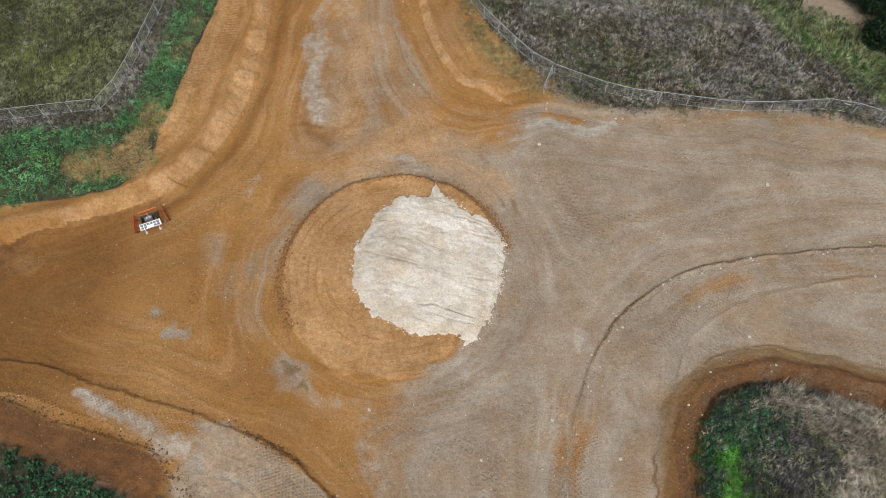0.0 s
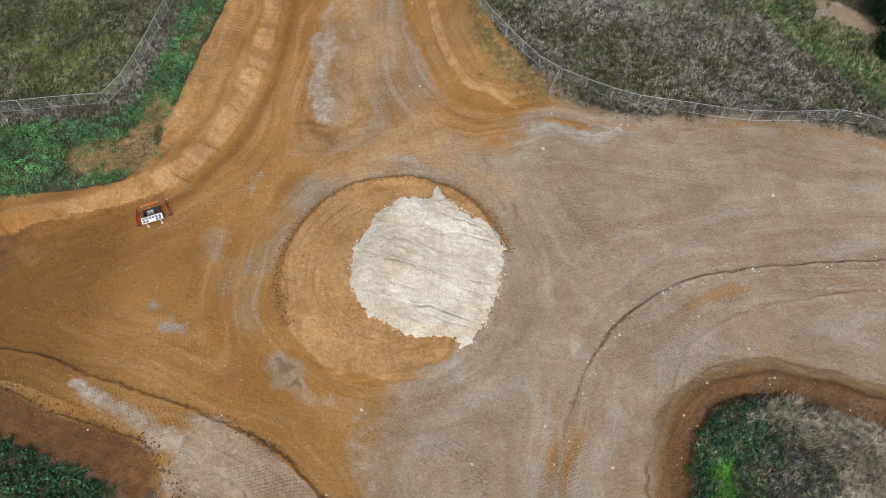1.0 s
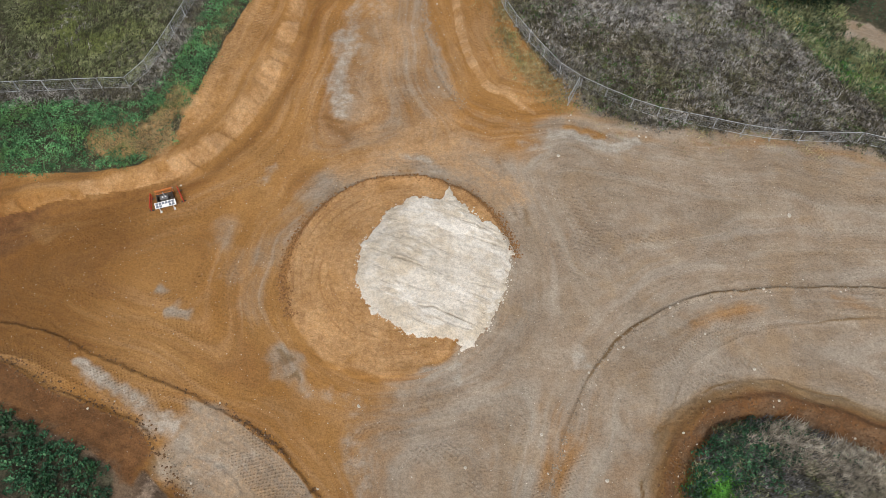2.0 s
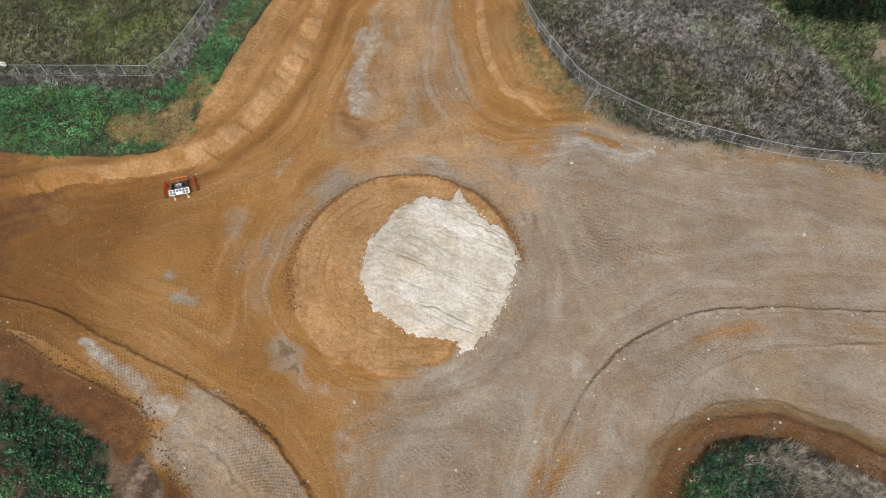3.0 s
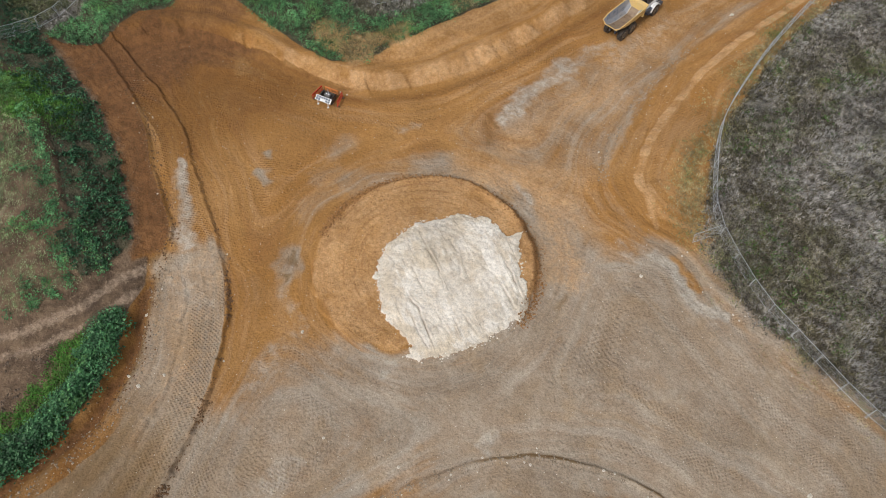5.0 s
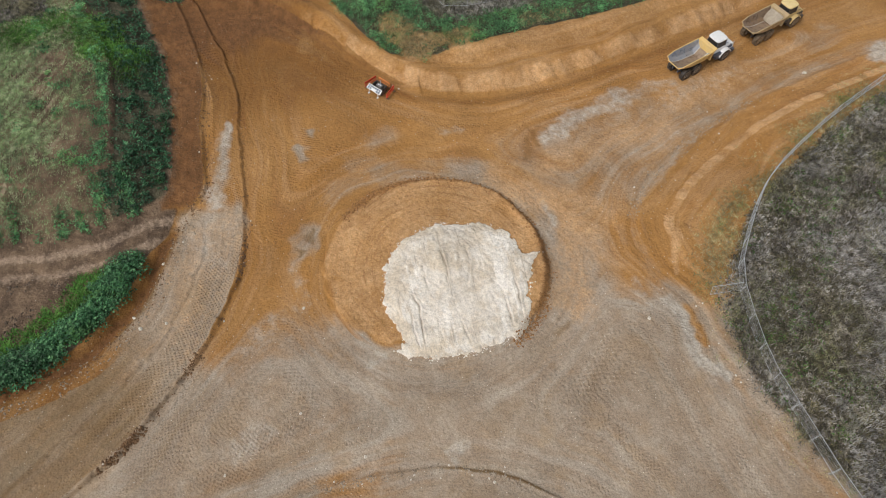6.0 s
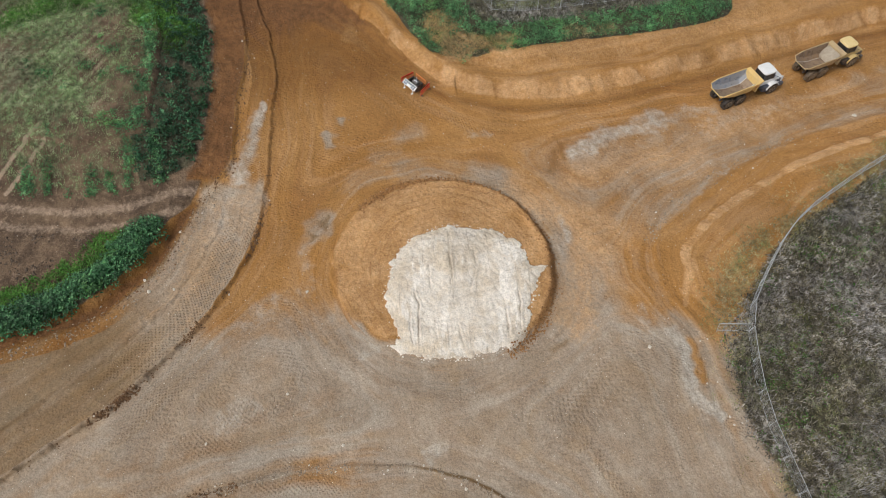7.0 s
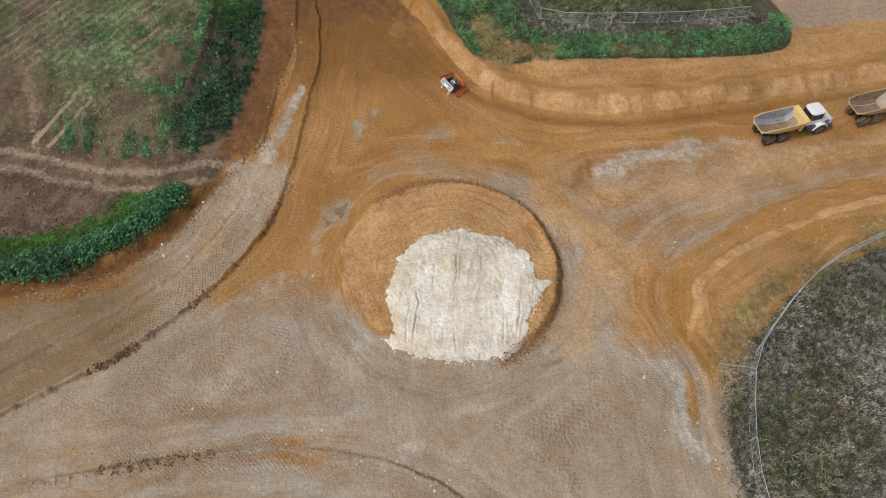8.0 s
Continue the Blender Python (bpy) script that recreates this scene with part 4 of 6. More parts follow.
ground_mesh.attributes.new("furrow", "FLOAT", "POINT").data.foreach_set("value", furrows(X, Y, D)[0].astype(np.float32).ravel())
ground_mesh.attributes.new("tread", "FLOAT", "POINT").data.foreach_set("value", TREAD.astype(np.float32).ravel())
# wear holds dark earth with painted shade, dust, and machine prints
for key, bands in zip(("earth", "cover", "wear"), BANDS):
    ground_mesh.attributes.new(key, "FLOAT_VECTOR", "POINT").data.foreach_set("vector", np.stack(bands, -1).astype(np.float32).ravel())
gaps = np.stack([np.abs(D["nw"]), np.abs(D["ne"]), np.abs(D["ridge"]), np.abs(D["se"]) + 6 * (D["ridge"] < -1), np.abs(D["sw"]), np.abs(D["r"] - ISLAND_R)])
runs = np.stack([D["nw_v"], D["ne_v"], D["ridge_v"], D["se_v"], D["sw_v"], D["angle"] * 15.0])
inner = ss(0.2, 0.9, ISLAND_R - D["r"])
flow_u = -2.5 * np.log(np.exp(-np.minimum(gaps, 200) / 2.5).sum(0)) + 0.3 * D["wob"] + 1.7 * cells(X, Y, 11.0, 85) + 0.6 * cells(X, Y, 4.5, 86)
ground_mesh.attributes.new("island", "FLOAT", "POINT").data.foreach_set("value", inner.astype(np.float32).ravel())
order = np.sort(gaps, 0)
flow_v = np.take_along_axis(runs, np.argmin(gaps, 0)[None], 0)[0]
ground_mesh.attributes.new("flow", "FLOAT_VECTOR", "POINT").data.foreach_set(
    "vector", np.stack([flow_u, flow_v, ss(0.3, 1.5, order[1] - order[0]) * (1 - inner)], -1).astype(np.float32).ravel())
ground = tagged(new("ground", ground_mesh), "bare orange and grey earthworks with banks and verges", "ground", kind="structure")


# ---- builders ----
def thing(name, label, category, m, group=""):
    ob = new(name)
    ob.empty_display_size = 0.3
    ob.matrix_basis = m
    return tagged(ob, label, category, group)


def part(name, bm, material, parent, label="", smooth=False, m=None):
    me = bpy.data.meshes.new(name)
    bm.to_mesh(me)
    bm.free()
    me.materials.append(material)
    if smooth:
        me.polygons.foreach_set("use_smooth", [True] * len(me.polygons))
    ob = new(name, me)
    ob.parent = parent
    if m is not None:
        ob.matrix_basis = m
    return tagged(ob, label)


def box(bm, x0, x1, y0, y1, z0, z1, bevel=0.0, taper=(1.0, 1.0), shift=(0.0, 0.0)):
    """A block, narrowed and shifted towards its top, with rounded edges."""
    cx, cy, hx, hy = (x0 + x1) / 2, (y0 + y1) / 2, (x1 - x0) / 2, (y1 - y0) / 2
    vs = []
    for z, sx, sy, ox, oy in ((z0, 1, 1, 0, 0), (z1, taper[0], taper[1], shift[0], shift[1])):
        vs += [bm.verts.new((cx + ox + a * hx * sx, cy + oy + b * hy * sy, z)) for a, b in ((-1, -1), (1, -1), (1, 1), (-1, 1))]
    faces = [bm.faces.new([vs[i] for i in q]) for q in ((3, 2, 1, 0), (4, 5, 6, 7), (0, 1, 5, 4), (1, 2, 6, 5), (2, 3, 7, 6), (3, 0, 4, 7))]
    if bevel:
        edges = list({e for f in faces for e in f.edges})
        bmesh.ops.bevel(bm, geom=edges, offset=bevel, segments=2, affect="EDGES", profile=0.6)
    return bm


def boxed(*args, **kw):
    return box(bmesh.new(), *args, **kw)


def rod(bm, a, b, radius, sides=6):
    """A round bar from a to b."""
    a, b = Vector(a), Vector(b)
    turn = (b - a).to_track_quat("Z", "Y").to_matrix()
    rings = []
    for end in (a, b):
        rings.append([bm.verts.new(end + turn @ Vector((radius * math.cos(2 * math.pi * i / sides), radius * math.sin(2 * math.pi * i / sides), 0))) for i in range(sides)])
    for i in range(sides):
        j = (i + 1) % sides
        bm.faces.new((rings[0][i], rings[0][j], rings[1][j], rings[1][i]))
    bm.faces.new(rings[0][::-1])
    bm.faces.new(rings[1])
    return bm


def lathe(bm, profile, sides=20):
    """A ring-shaped body about the y axis from (radius, y) pairs."""
    rings = [[bm.verts.new((r * math.cos(2 * math.pi * i / sides), y, r * math.sin(2 * math.pi * i / sides))) for i in range(sides)] for r, y in profile]
    for p, q in zip(rings[:-1], rings[1:]):
        for i in range(sides):
            j = (i + 1) % sides
            bm.faces.new((p[i], q[i], q[j], p[j]))
    bm.faces.new(rings[0])
    bm.faces.new(rings[-1][::-1])
    return bm


def extrude_outline(bm, outline, y0, y1):
    """A solid with an outline in x, z, from y0 to y1."""
    a = [bm.verts.new((x, y0, z)) for x, z in outline]
    b = [bm.verts.new((x, y1, z)) for x, z in outline]
    bm.faces.new(a)
    bm.faces.new(b[::-1])
    for i in range(len(outline)):
        j = (i + 1) % len(outline)
        bm.faces.new((a[j], a[i], b[i], b[j]))
    return bm


# ---- the two dump trucks ----
def wheel(parent, x, y, rubber, rim_paint):
    r = 0.86
    tyre = part("wheel", lathe(bmesh.new(), [(0.50, -0.30), (r - 0.10, -0.33), (r, -0.24), (r, 0.24), (r - 0.10, 0.33), (0.50, 0.30)], 24), rubber, parent, "", True, pose(x, y, r))
    side = -1 if y < 0 else 1
    part("rim", lathe(bmesh.new(), [(0.52, side * 0.10), (0.50, side * 0.29), (0.40, side * 0.31), (0.34, side * 0.20), (0.14, side * 0.22), (0.12, side * 0.30)], 16), rim_paint, tyre, "dusty painted steel rim")
    lugs = bmesh.new()
    for i in range(18):
        a = 2 * math.pi * i / 18
        for s in (-1, 1):
            q = Matrix.Rotation(-(a + 0.09 * s), 4, "Y")
            before = set(lugs.verts)
            box(lugs, r - 0.02, r + 0.045, s * 0.03, s * 0.31, -0.055, 0.055) if s > 0 else box(lugs, r - 0.02, r + 0.045, -0.31, -0.03, -0.055, 0.055)
            bmesh.ops.transform(lugs, matrix=q, verts=[v for v in lugs.verts if v not in before])
    part("tread", lugs, rubber, tyre)
    return tyre


def rounded_slab(bm, x, half_x, half_y, levels):
    """A cushion with rounded corners, level by level from the bottom up."""
    rings = []
    for z, scale in levels:
        ring = []
        for k in range(24):
            c, s = math.cos(k * math.pi / 12), math.sin(k * math.pi / 12)
            ring.append(bm.verts.new((x + half_x * scale * math.copysign(abs(c) ** 0.42, c), half_y * scale * math.copysign(abs(s) ** 0.42, s), z)))
        rings.append(ring)
    for a, b in zip(rings[:-1], rings[1:]):
        for k in range(24):
            bm.faces.new((a[k], a[(k + 1) % 24], b[(k + 1) % 24], b[k]))
    bm.faces.new(rings[0][::-1])
    bm.faces.new(rings[-1])
    return bm


def dump_truck(label, m, cab_paint, roof_paint, body_paint, bed_paint, rubber, dark, loaded):
    t = thing("dump_truck", label, "dump truck", m @ Matrix.Scale(1.07, 4))
    # dump body: a tub with sloped sides, a raised tail and a front wall
    bm = bmesh.new()
    stations = ((-5.3, 2.38, 1.05, 2.80, 1.38), (-4.1, 1.86, 1.05, 3.02, 1.52), (-3.0, 1.62, 1.02, 3.06, 1.55), (-0.6, 1.52, 1.0, 3.10, 1.55), (0.4, 2.35, 1.05, 3.12, 1.50))
    wall = 0.09
    outer, inner = [], []
    for x, zf, wf, zt, wt in stations:
        outer.append([bm.verts.new((x, s * w, z)) for s, w, z in ((-1, wt, zt), (-1, wf + 0.28, zf + 0.36), (-1, wf - 0.15, zf - wall), (1, wf - 0.15, zf - wall), (1, wf + 0.28, zf + 0.36), (1, wt, zt))])
        inner.append([bm.verts.new((x, s * (w - wall), z)) for s, w, z in ((-1, wt, zt), (-1, wf + 0.22, zf + 0.40), (-1, wf - 0.25, zf), (1, wf - 0.25, zf), (1, wf + 0.22, zf + 0.40), (1, wt, zt))])
    for a, b in zip(outer[:-1], outer[1:]):
        for i in range(5):
            bm.faces.new((a[i], a[i + 1], b[i + 1], b[i]))
    shell_inner, floor_plate = bmesh.new(), bmesh.new()
    for shell, strips in ((shell_inner, (0, 1, 3, 4)), (floor_plate, (2,))):
        rings = [[shell.verts.new(v.co) for v in ring] for ring in inner]
        for a, b in zip(rings[:-1], rings[1:]):
            for i in strips:
                shell.faces.new((b[i], b[i + 1], a[i + 1], a[i]))
    for ring_o, ring_i in ((outer[0], inner[0]), (outer[-1], inner[-1])):
        for i in range(5):
            bm.faces.new((ring_o[i + 1], ring_o[i], ring_i[i], ring_i[i + 1]))
    for i in (0, 5):
        for (a, b), (c, d) in zip(zip(outer[:-1], outer[1:]), zip(inner[:-1], inner[1:])):
            bm.faces.new((a[i], b[i], d[i], c[i]))
    edges = [[ring[i].co.copy() for ring in inner] for i in (2, 3)]
    bed = part("dump_body", bm, body_paint, t)
    part("bed_lining", shell_inner, bed_paint, bed, "scoured steel lining of the open bed")
    part("bed_floor", floor_plate, FLOORSTEEL, bed, "worn brown floor of the bed")
    for edge in edges:
        seam = bmesh.new()
        for p, q in zip(edge[:-1], edge[1:]):
            rod(seam, p, q, 0.045, 5)
        part("floor_seam", seam, SCUFF, bed, "polished bright seam along the bed floor")
    # front wall and the guard that leans over the cab
    front = extrude_outline(bmesh.new(), [(0.2, 1.60), (0.37, 1.55), (0.55, 2.9), (1.0, 3.24), (0.97, 3.31), (0.42, 3.16), (0.3, 2.4)], -1.45, 1.45)
    part("headboard", front, body_paint, bed)
    for s in (-1, 1):
        rail = rod(bmesh.new(), (-5.3, s * 1.36, 2.82), (-4.1, s * 1.50, 3.05), 0.08)
        rod(rail, (-4.1, s * 1.50, 3.05), (0.4, s * 1.50, 3.14), 0.08)
        part("top_rail", rail, body_paint, bed)
    part("tail_lip", rod(bmesh.new(), (-5.3, -1.1, 2.36), (-5.3, 1.1, 2.36), 0.06), body_paint, bed)
    if loaded:
        slab = extrude_outline(bmesh.new(), [(-1.0, 1.56), (-0.45, 1.60), (0.30, 2.42), (0.36, 3.02), (0.12, 3.00), (-0.30, 2.45), (-0.85, 1.85)], -1.12, 1.12)
        bmesh.ops.bevel(slab, geom=list(slab.edges), offset=0.08, segments=2, affect="EDGES")
        bmesh.ops.subdivide_edges(slab, edges=list(slab.edges), cuts=2, use_grid_fill=True)
        for v in slab.verts:
            v.co += 0.04 * noise.noise_vector(v.co * 2.3)
        part("mud_slab", slab, DRYMUD, bed, "dried grey mud stuck to the front of the bed", True)
    # rear chassis
    frame_bm = bmesh.new()
    for s in (-1, 1):
        box(frame_bm, -4.6, 1.7, s * 0.45 - 0.1, s * 0.45 + 0.1, 1.05, 1.42)
    box(frame_bm, -3.8, -3.5, -0.9, 0.9, 0.75, 1.0, 0.03)
    box(frame_bm, -1.9, -1.6, -0.9, 0.9, 0.75, 1.0, 0.03)
    part("rear_chassis", frame_bm, dark, t)
    joint = rod(bmesh.new(), (1.6, 0, 0.85), (1.6, 0, 1.6), 0.28, 12)
    part("articulation_joint", joint, dark, t)
    # tractor
    low = bmesh.new()
    box(low, 1.75, 5.2, -0.62, 0.62, 0.75, 1.25, 0.04)
    box(low, 4.9, 5.45, -1.25, 1.25, 0.70, 1.25, 0.08)
    part("front_chassis", low, dark, t)
    hood = bmesh.new()
    extrude_outline(hood, [(3.35, 1.2), (5.35, 1.15), (5.45, 1.45), (5.3, 1.98), (4.9, 2.16), (3.35, 2.36)], -0.92, 0.92)
    bmesh.ops.bevel(hood, geom=list(hood.edges), offset=0.07, segments=2, affect="EDGES")
    bonnet = part("bonnet", hood, cab_paint, t)
    part("grille", boxed(5.36, 5.47, -0.5, 0.5, 1.3, 1.8, bevel=0.02), dark, bonnet, "black front grille")
    part("bonnet_louvre", boxed(3.55, 4.5, -0.42, 0.42, 2.27, 2.33, bevel=0.01), dark, bonnet, "dark louvre on the bonnet top", False, pose(0, 0, 0.33, 0, 6.2))
    for s in (-1, 1):
        part("headlight", boxed(5.30, 5.46, s * 0.62 - 0.11, s * 0.62 + 0.11, 1.45, 1.65, bevel=0.02), LAMP, bonnet, "clear headlight")
        part("bonnet_vent", boxed(3.9, 4.7, s * 0.93 - 0.02, s * 0.93 + 0.02, 1.5, 1.95, bevel=0.01), dark, bonnet)
        fender = bmesh.new()
        arc = [(3.55 + 1.08 * math.cos(a), 0.90 + 1.02 * math.sin(a)) for a in np.linspace(math.pi * 0.97, math.pi * 0.10, 9)]
        arc += [(3.55 + 0.98 * math.cos(a), 0.90 + 0.94 * math.sin(a)) for a in np.linspace(math.pi * 0.10, math.pi * 0.97, 9)]
        extrude_outline(fender, arc, s * 1.08 - 0.36, s * 1.08 + 0.36)
        part("mudguard", fender, cab_paint, t)
        steps = bmesh.new()
        for z in (0.7, 1.05, 1.4):
            box(steps, 2.2, 2.6, s * 1.1 - 0.18, s * 1.1 + 0.18, z, z + 0.05)
        for x in (2.2, 2.58):
            rod(steps, (x, s * 1.28, 0.65), (x, s * 1.28, 1.6), 0.025)
        part("steps", steps, dark, t)
        arm = rod(bmesh.new(), (3.3, s * 0.8, 2.9), (3.75, s * 1.5, 2.9), 0.025)
        rod(arm, (3.75, s * 1.5, 2.9), (3.75, s * 1.5, 2.5), 0.025)
        mirror = part("mirror_arm", arm, dark, t)
        part("mirror", boxed(3.70, 3.80, s * 1.5 - 0.12, s * 1.5 + 0.12, 2.35, 2.8, bevel=0.03), dark, mirror)
        rails = rod(bmesh.new(), (3.5, s * 1.30, 1.95), (3.5, s * 1.30, 2.55), 0.02)
        rod(rails, (3.5, s * 1.30, 2.55), (5.1, s * 1.0, 2.45), 0.02)
        rod(rails, (5.1, s * 1.0, 2.45), (5.1, s * 1.0, 1.9), 0.02)
        part("handrail", rails, cab_paint, t)
    deck = boxed(1.4, 3.4, -1.28, 1.28, 1.50, 1.62, bevel=0.02)
    part("cab_deck", deck, dark, t)
    cab_bm = bmesh.new()
    box(cab_bm, 1.5, 3.40, -0.88, 0.88, 1.6, 2.40, 0.06)
    cab = part("cab", cab_bm, cab_paint, t)
    part("window_band", boxed(1.52, 3.45, -0.86, 0.86, 2.36, 3.52, bevel=0.05, taper=(0.86, 0.92), shift=(-0.04, 0)), GLASS, cab, "dark tinted cab windows")
    for x, dx in ((1.55, 0.08), (2.45, 0.0), (3.42, -0.16)):
        for s in (-1, 1):
            part("pillar", rod(bmesh.new(), (x, s * 0.86, 2.36), (x + dx, s * 0.81, 3.52), 0.05), dark, cab)
    roof = bmesh.new()
    rounded_slab(roof, 2.44, 1.0, 0.98, ((3.48, 0.96), (3.54, 1.0), (3.68, 0.99), (3.75, 0.93), (3.78, 0.8)))
    top = part("cab_roof", roof, roof_paint, cab)
    part("aircon_box", boxed(1.8, 2.5, -0.4, 0.3, 3.74, 3.80, bevel=0.03), roof_paint, top)
    pipe = rod(bmesh.new(), (3.1, 1.02, 1.6), (3.1, 1.02, 3.1), 0.09, 10)
    rod(pipe, (3.1, 1.02, 3.1), (2.95, 1.02, 3.3), 0.08, 10)
    part("exhaust_stack", pipe, dark, t, "dark exhaust stack")
    part("air_cleaner", rod(bmesh.new(), (2.4, 1.05, 1.65), (2.4, 1.05, 2.5), 0.22, 12), dark, t)
    part("fuel_tank", boxed(1.9, 2.9, -1.25, -0.70, 0.75, 1.45, bevel=0.06), dark, t)
    for x in (-3.65, -1.75, 3.55):
        for s in (-1, 1):
            wheel(t, x, s * 1.13, rubber, RIMGREY)
    return t


def on_ground(x, y, turn=0.0, lift=0.0):
    return pose(x, y, float(height(x, y)) + lift, 0, 0, turn)


dump_truck("articulated dump truck with white cab and yellow bed", on_ground(-22.9, 87.4, 98.0, 0.0), WHITE, WHITE, YELLOW, BEDSTEEL, RUBBER, BLUEGREY, False)
dump_truck("dusty yellow articulated dump truck with muddy empty bed", on_ground(-24.5, 101.9, 98.0, 0.0), OLDYELLOW, YELLOWROOF, MUDTAN, BEDBROWN, MUDRUBBER, FRAME, True)


# ---- solar site unit inside its barriers ----
def site_unit(m):
    t = thing("solar_site_unit", "open dark equipment box with a tilted white solar panel", "site equipment", m)
    tub = bmesh.new()
    box(tub, -0.95, 0.95, -0.62, 0.75, 0.0, 0.10)
    for x0, x1, y0, y1 in ((-0.95, -0.87, -0.62, 0.75), (0.87, 0.95, -0.62, 0.75), (-0.87, 0.87, -0.62, -0.54), (-0.87, 0.87, 0.67, 0.75)):
        box(tub, x0, x1, y0, y1, 0.10, 0.95)
    part("box", tub, FRAME, t)
    part("battery_case", boxed(-0.55, 0.35, 0.05, 0.60, 0.10, 0.80, bevel=0.04), ASHGREY, t, "grey battery case")
    part("timber_board", boxed(-0.35, 0.55, -0.42, -0.18, 0.55, 0.62), TIMBER, t, "pale timber board")
    for x in (-0.25, 0.1):
        part("cap", lathe(bmesh.new(), [(0.10, 0), (0.10, 0.06), (0.07, 0.08)], 10), WHITE, t, "", False, pose(x, 0.35, 0.80, 90))
    mast = rod(bmesh.new(), (0.0, 0.45, 0.8), (0.0, 0.45, 1.6), 0.05, 8)
    part("mast", mast, ZINC, t, "short steel mast")
    tilt = pose(0, -0.85, 0.95, 32)
    frame_ob = part("panel_frame", boxed(-1.22, 1.22, -0.36, 0.36, -0.03, 0.03, bevel=0.02), WHITE, t, "white panel frame", False, tilt)
    for i in range(2):
        for j in range(6):
            if (i, j) in ((0, 2), (0, 3)):
                continue
            cell = boxed(-1.10 + 0.37 * j, -0.80 + 0.37 * j, -0.29 + 0.31 * i, -0.03 + 0.31 * i, 0.03, 0.042)
            part("cell", cell, CELL, frame_ob)
    for x in (-0.8, 0.8):
        leg = rod(bmesh.new(), (x, -1.12, 0.0), (x, -1.05, 0.85), 0.05, 8)
        box(leg, x - 0.12, x + 0.12, -1.30, -0.98, 0.0, 0.06)
        part("leg", leg, WHITE, t, "white stabiliser leg")
    return t


def barrier(m, paint, label):
    t = thing("safety_barrier", label, "barrier", m, "barriers round the site unit")
    rim = bmesh.new()
    for a, b in (((-1, 0, 0.12), (-1, 0, 1.0)), ((1, 0, 0.12), (1, 0, 1.0)), ((-1, 0, 1.0), (1, 0, 1.0)), ((-1, 0, 0.30), (1, 0, 0.30))):
        rod(rim, a, b, 0.045, 8)
    part("frame", rim, paint, t)
    part("board", boxed(-0.96, 0.96, -0.025, 0.025, 0.74, 0.95), paint, t)
    for i in range(9):
        x = -0.8 + 0.2 * i
        part("slat", boxed(x - 0.025, x + 0.025, -0.015, 0.015, 0.30, 0.74), paint, t)
    for x in (-0.85, 0.85):
        part("foot", boxed(x - 0.06, x + 0.06, -0.3, 0.3, 0.0, 0.12, bevel=0.02), FRAME, t)
    return t


UNIT = (-36.6, 42.7, 26.0)
turn = radians(UNIT[2])


def by_unit(dx, dy, extra):
    return on_ground(UNIT[0] + dx * math.cos(turn) - dy * math.sin(turn), UNIT[1] + dx * math.sin(turn) + dy * math.cos(turn), UNIT[2] + extra)


site_unit(by_unit(0, 0, 0))
barrier(by_unit(-1.75, 0.25, 83), RED, "red plastic safety barrier beside the site unit")
barrier(by_unit(1.75, 0.45, 102), RED, "red plastic safety barrier beside the site unit")
barrier(by_unit(-0.1, 1.35, 1), ORANGE, "faded orange safety barrier behind the site unit")


# ---- site fences ----
def fence_panel(length):
    t = thing("fence_panel", "galvanised mesh fence panel on concrete feet at the weed edge", "fence", Matrix(), "site fence")
    rim = bmesh.new()
    h = length / 2 - 0.03
    for a, b in (((-h, 0, 0.08), (-h, 0, 2.0)), ((h, 0, 0.08), (h, 0, 2.0)), ((-h, 0, 2.0), (h, 0, 2.0)), ((-h, 0, 0.2), (h, 0, 0.2))):
        rod(rim, a, b, 0.032 if a[2] == b[2] else 0.024, 6)
    part("frame", rim, ZINC, t)
    wires = bmesh.new()
    count = 24
    for i in range(1, count):
        x = -h + 2 * h * i / count
        rod(wires, (x, 0, 0.2), (x, 0, 2.0), 0.005, 3)
    for z in (0.5, 0.9, 1.3, 1.7):
        rod(wires, (-h, 0.006, z), (h, 0.006, z), 0.005, 3)
    part("wire_mesh", wires, ZINC, t)
    part("foot", boxed(h - 0.09, h + 0.15, -0.33, 0.33, -0.06, 0.11, bevel=0.03), CONCRETE, t, "concrete foot block")
    part("clip", boxed(h - 0.05, h + 0.07, -0.05, 0.05, 1.55, 1.63), FRAME, t)
    return t


PANEL = fence_panel(3.5)
first = True


def panel_at(a, b):
    global first
    (x0, y0), (x1, y1) = a, b
    z0, z1 = float(height(x0, y0)), float(height(x1, y1))
    m = pose((x0 + x1) / 2, (y0 + y1) / 2, (z0 + z1) / 2, 0, -math.degrees(math.atan2(z1 - z0, 3.5)), math.degrees(math.atan2(y1 - y0, x1 - x0)))
    if first:
        PANEL.matrix_basis, first = m, False
        return PANEL
    return copy_thing(PANEL, m)


def fence_along(line):
    """Panels of 3.5 m end to end along a line."""
    seg = np.hypot(*np.diff(line, axis=0).T)
    run = np.concatenate([[0], np.cumsum(seg)])
    marks = np.arange(0, run[-1], 3.52)
    pts = np.stack([np.interp(marks, run, line[:, 0]), np.interp(marks, run, line[:, 1])], -1)
    for a, b in zip(pts[:-1], pts[1:]):
        panel_at(a, b)


fence_along(NE_FENCE)
fence_along(NW_FENCE)
tagged(panel_at((9.7, 64.9), (10.9, 68.2)), "single mesh fence panel set across the weed edge")


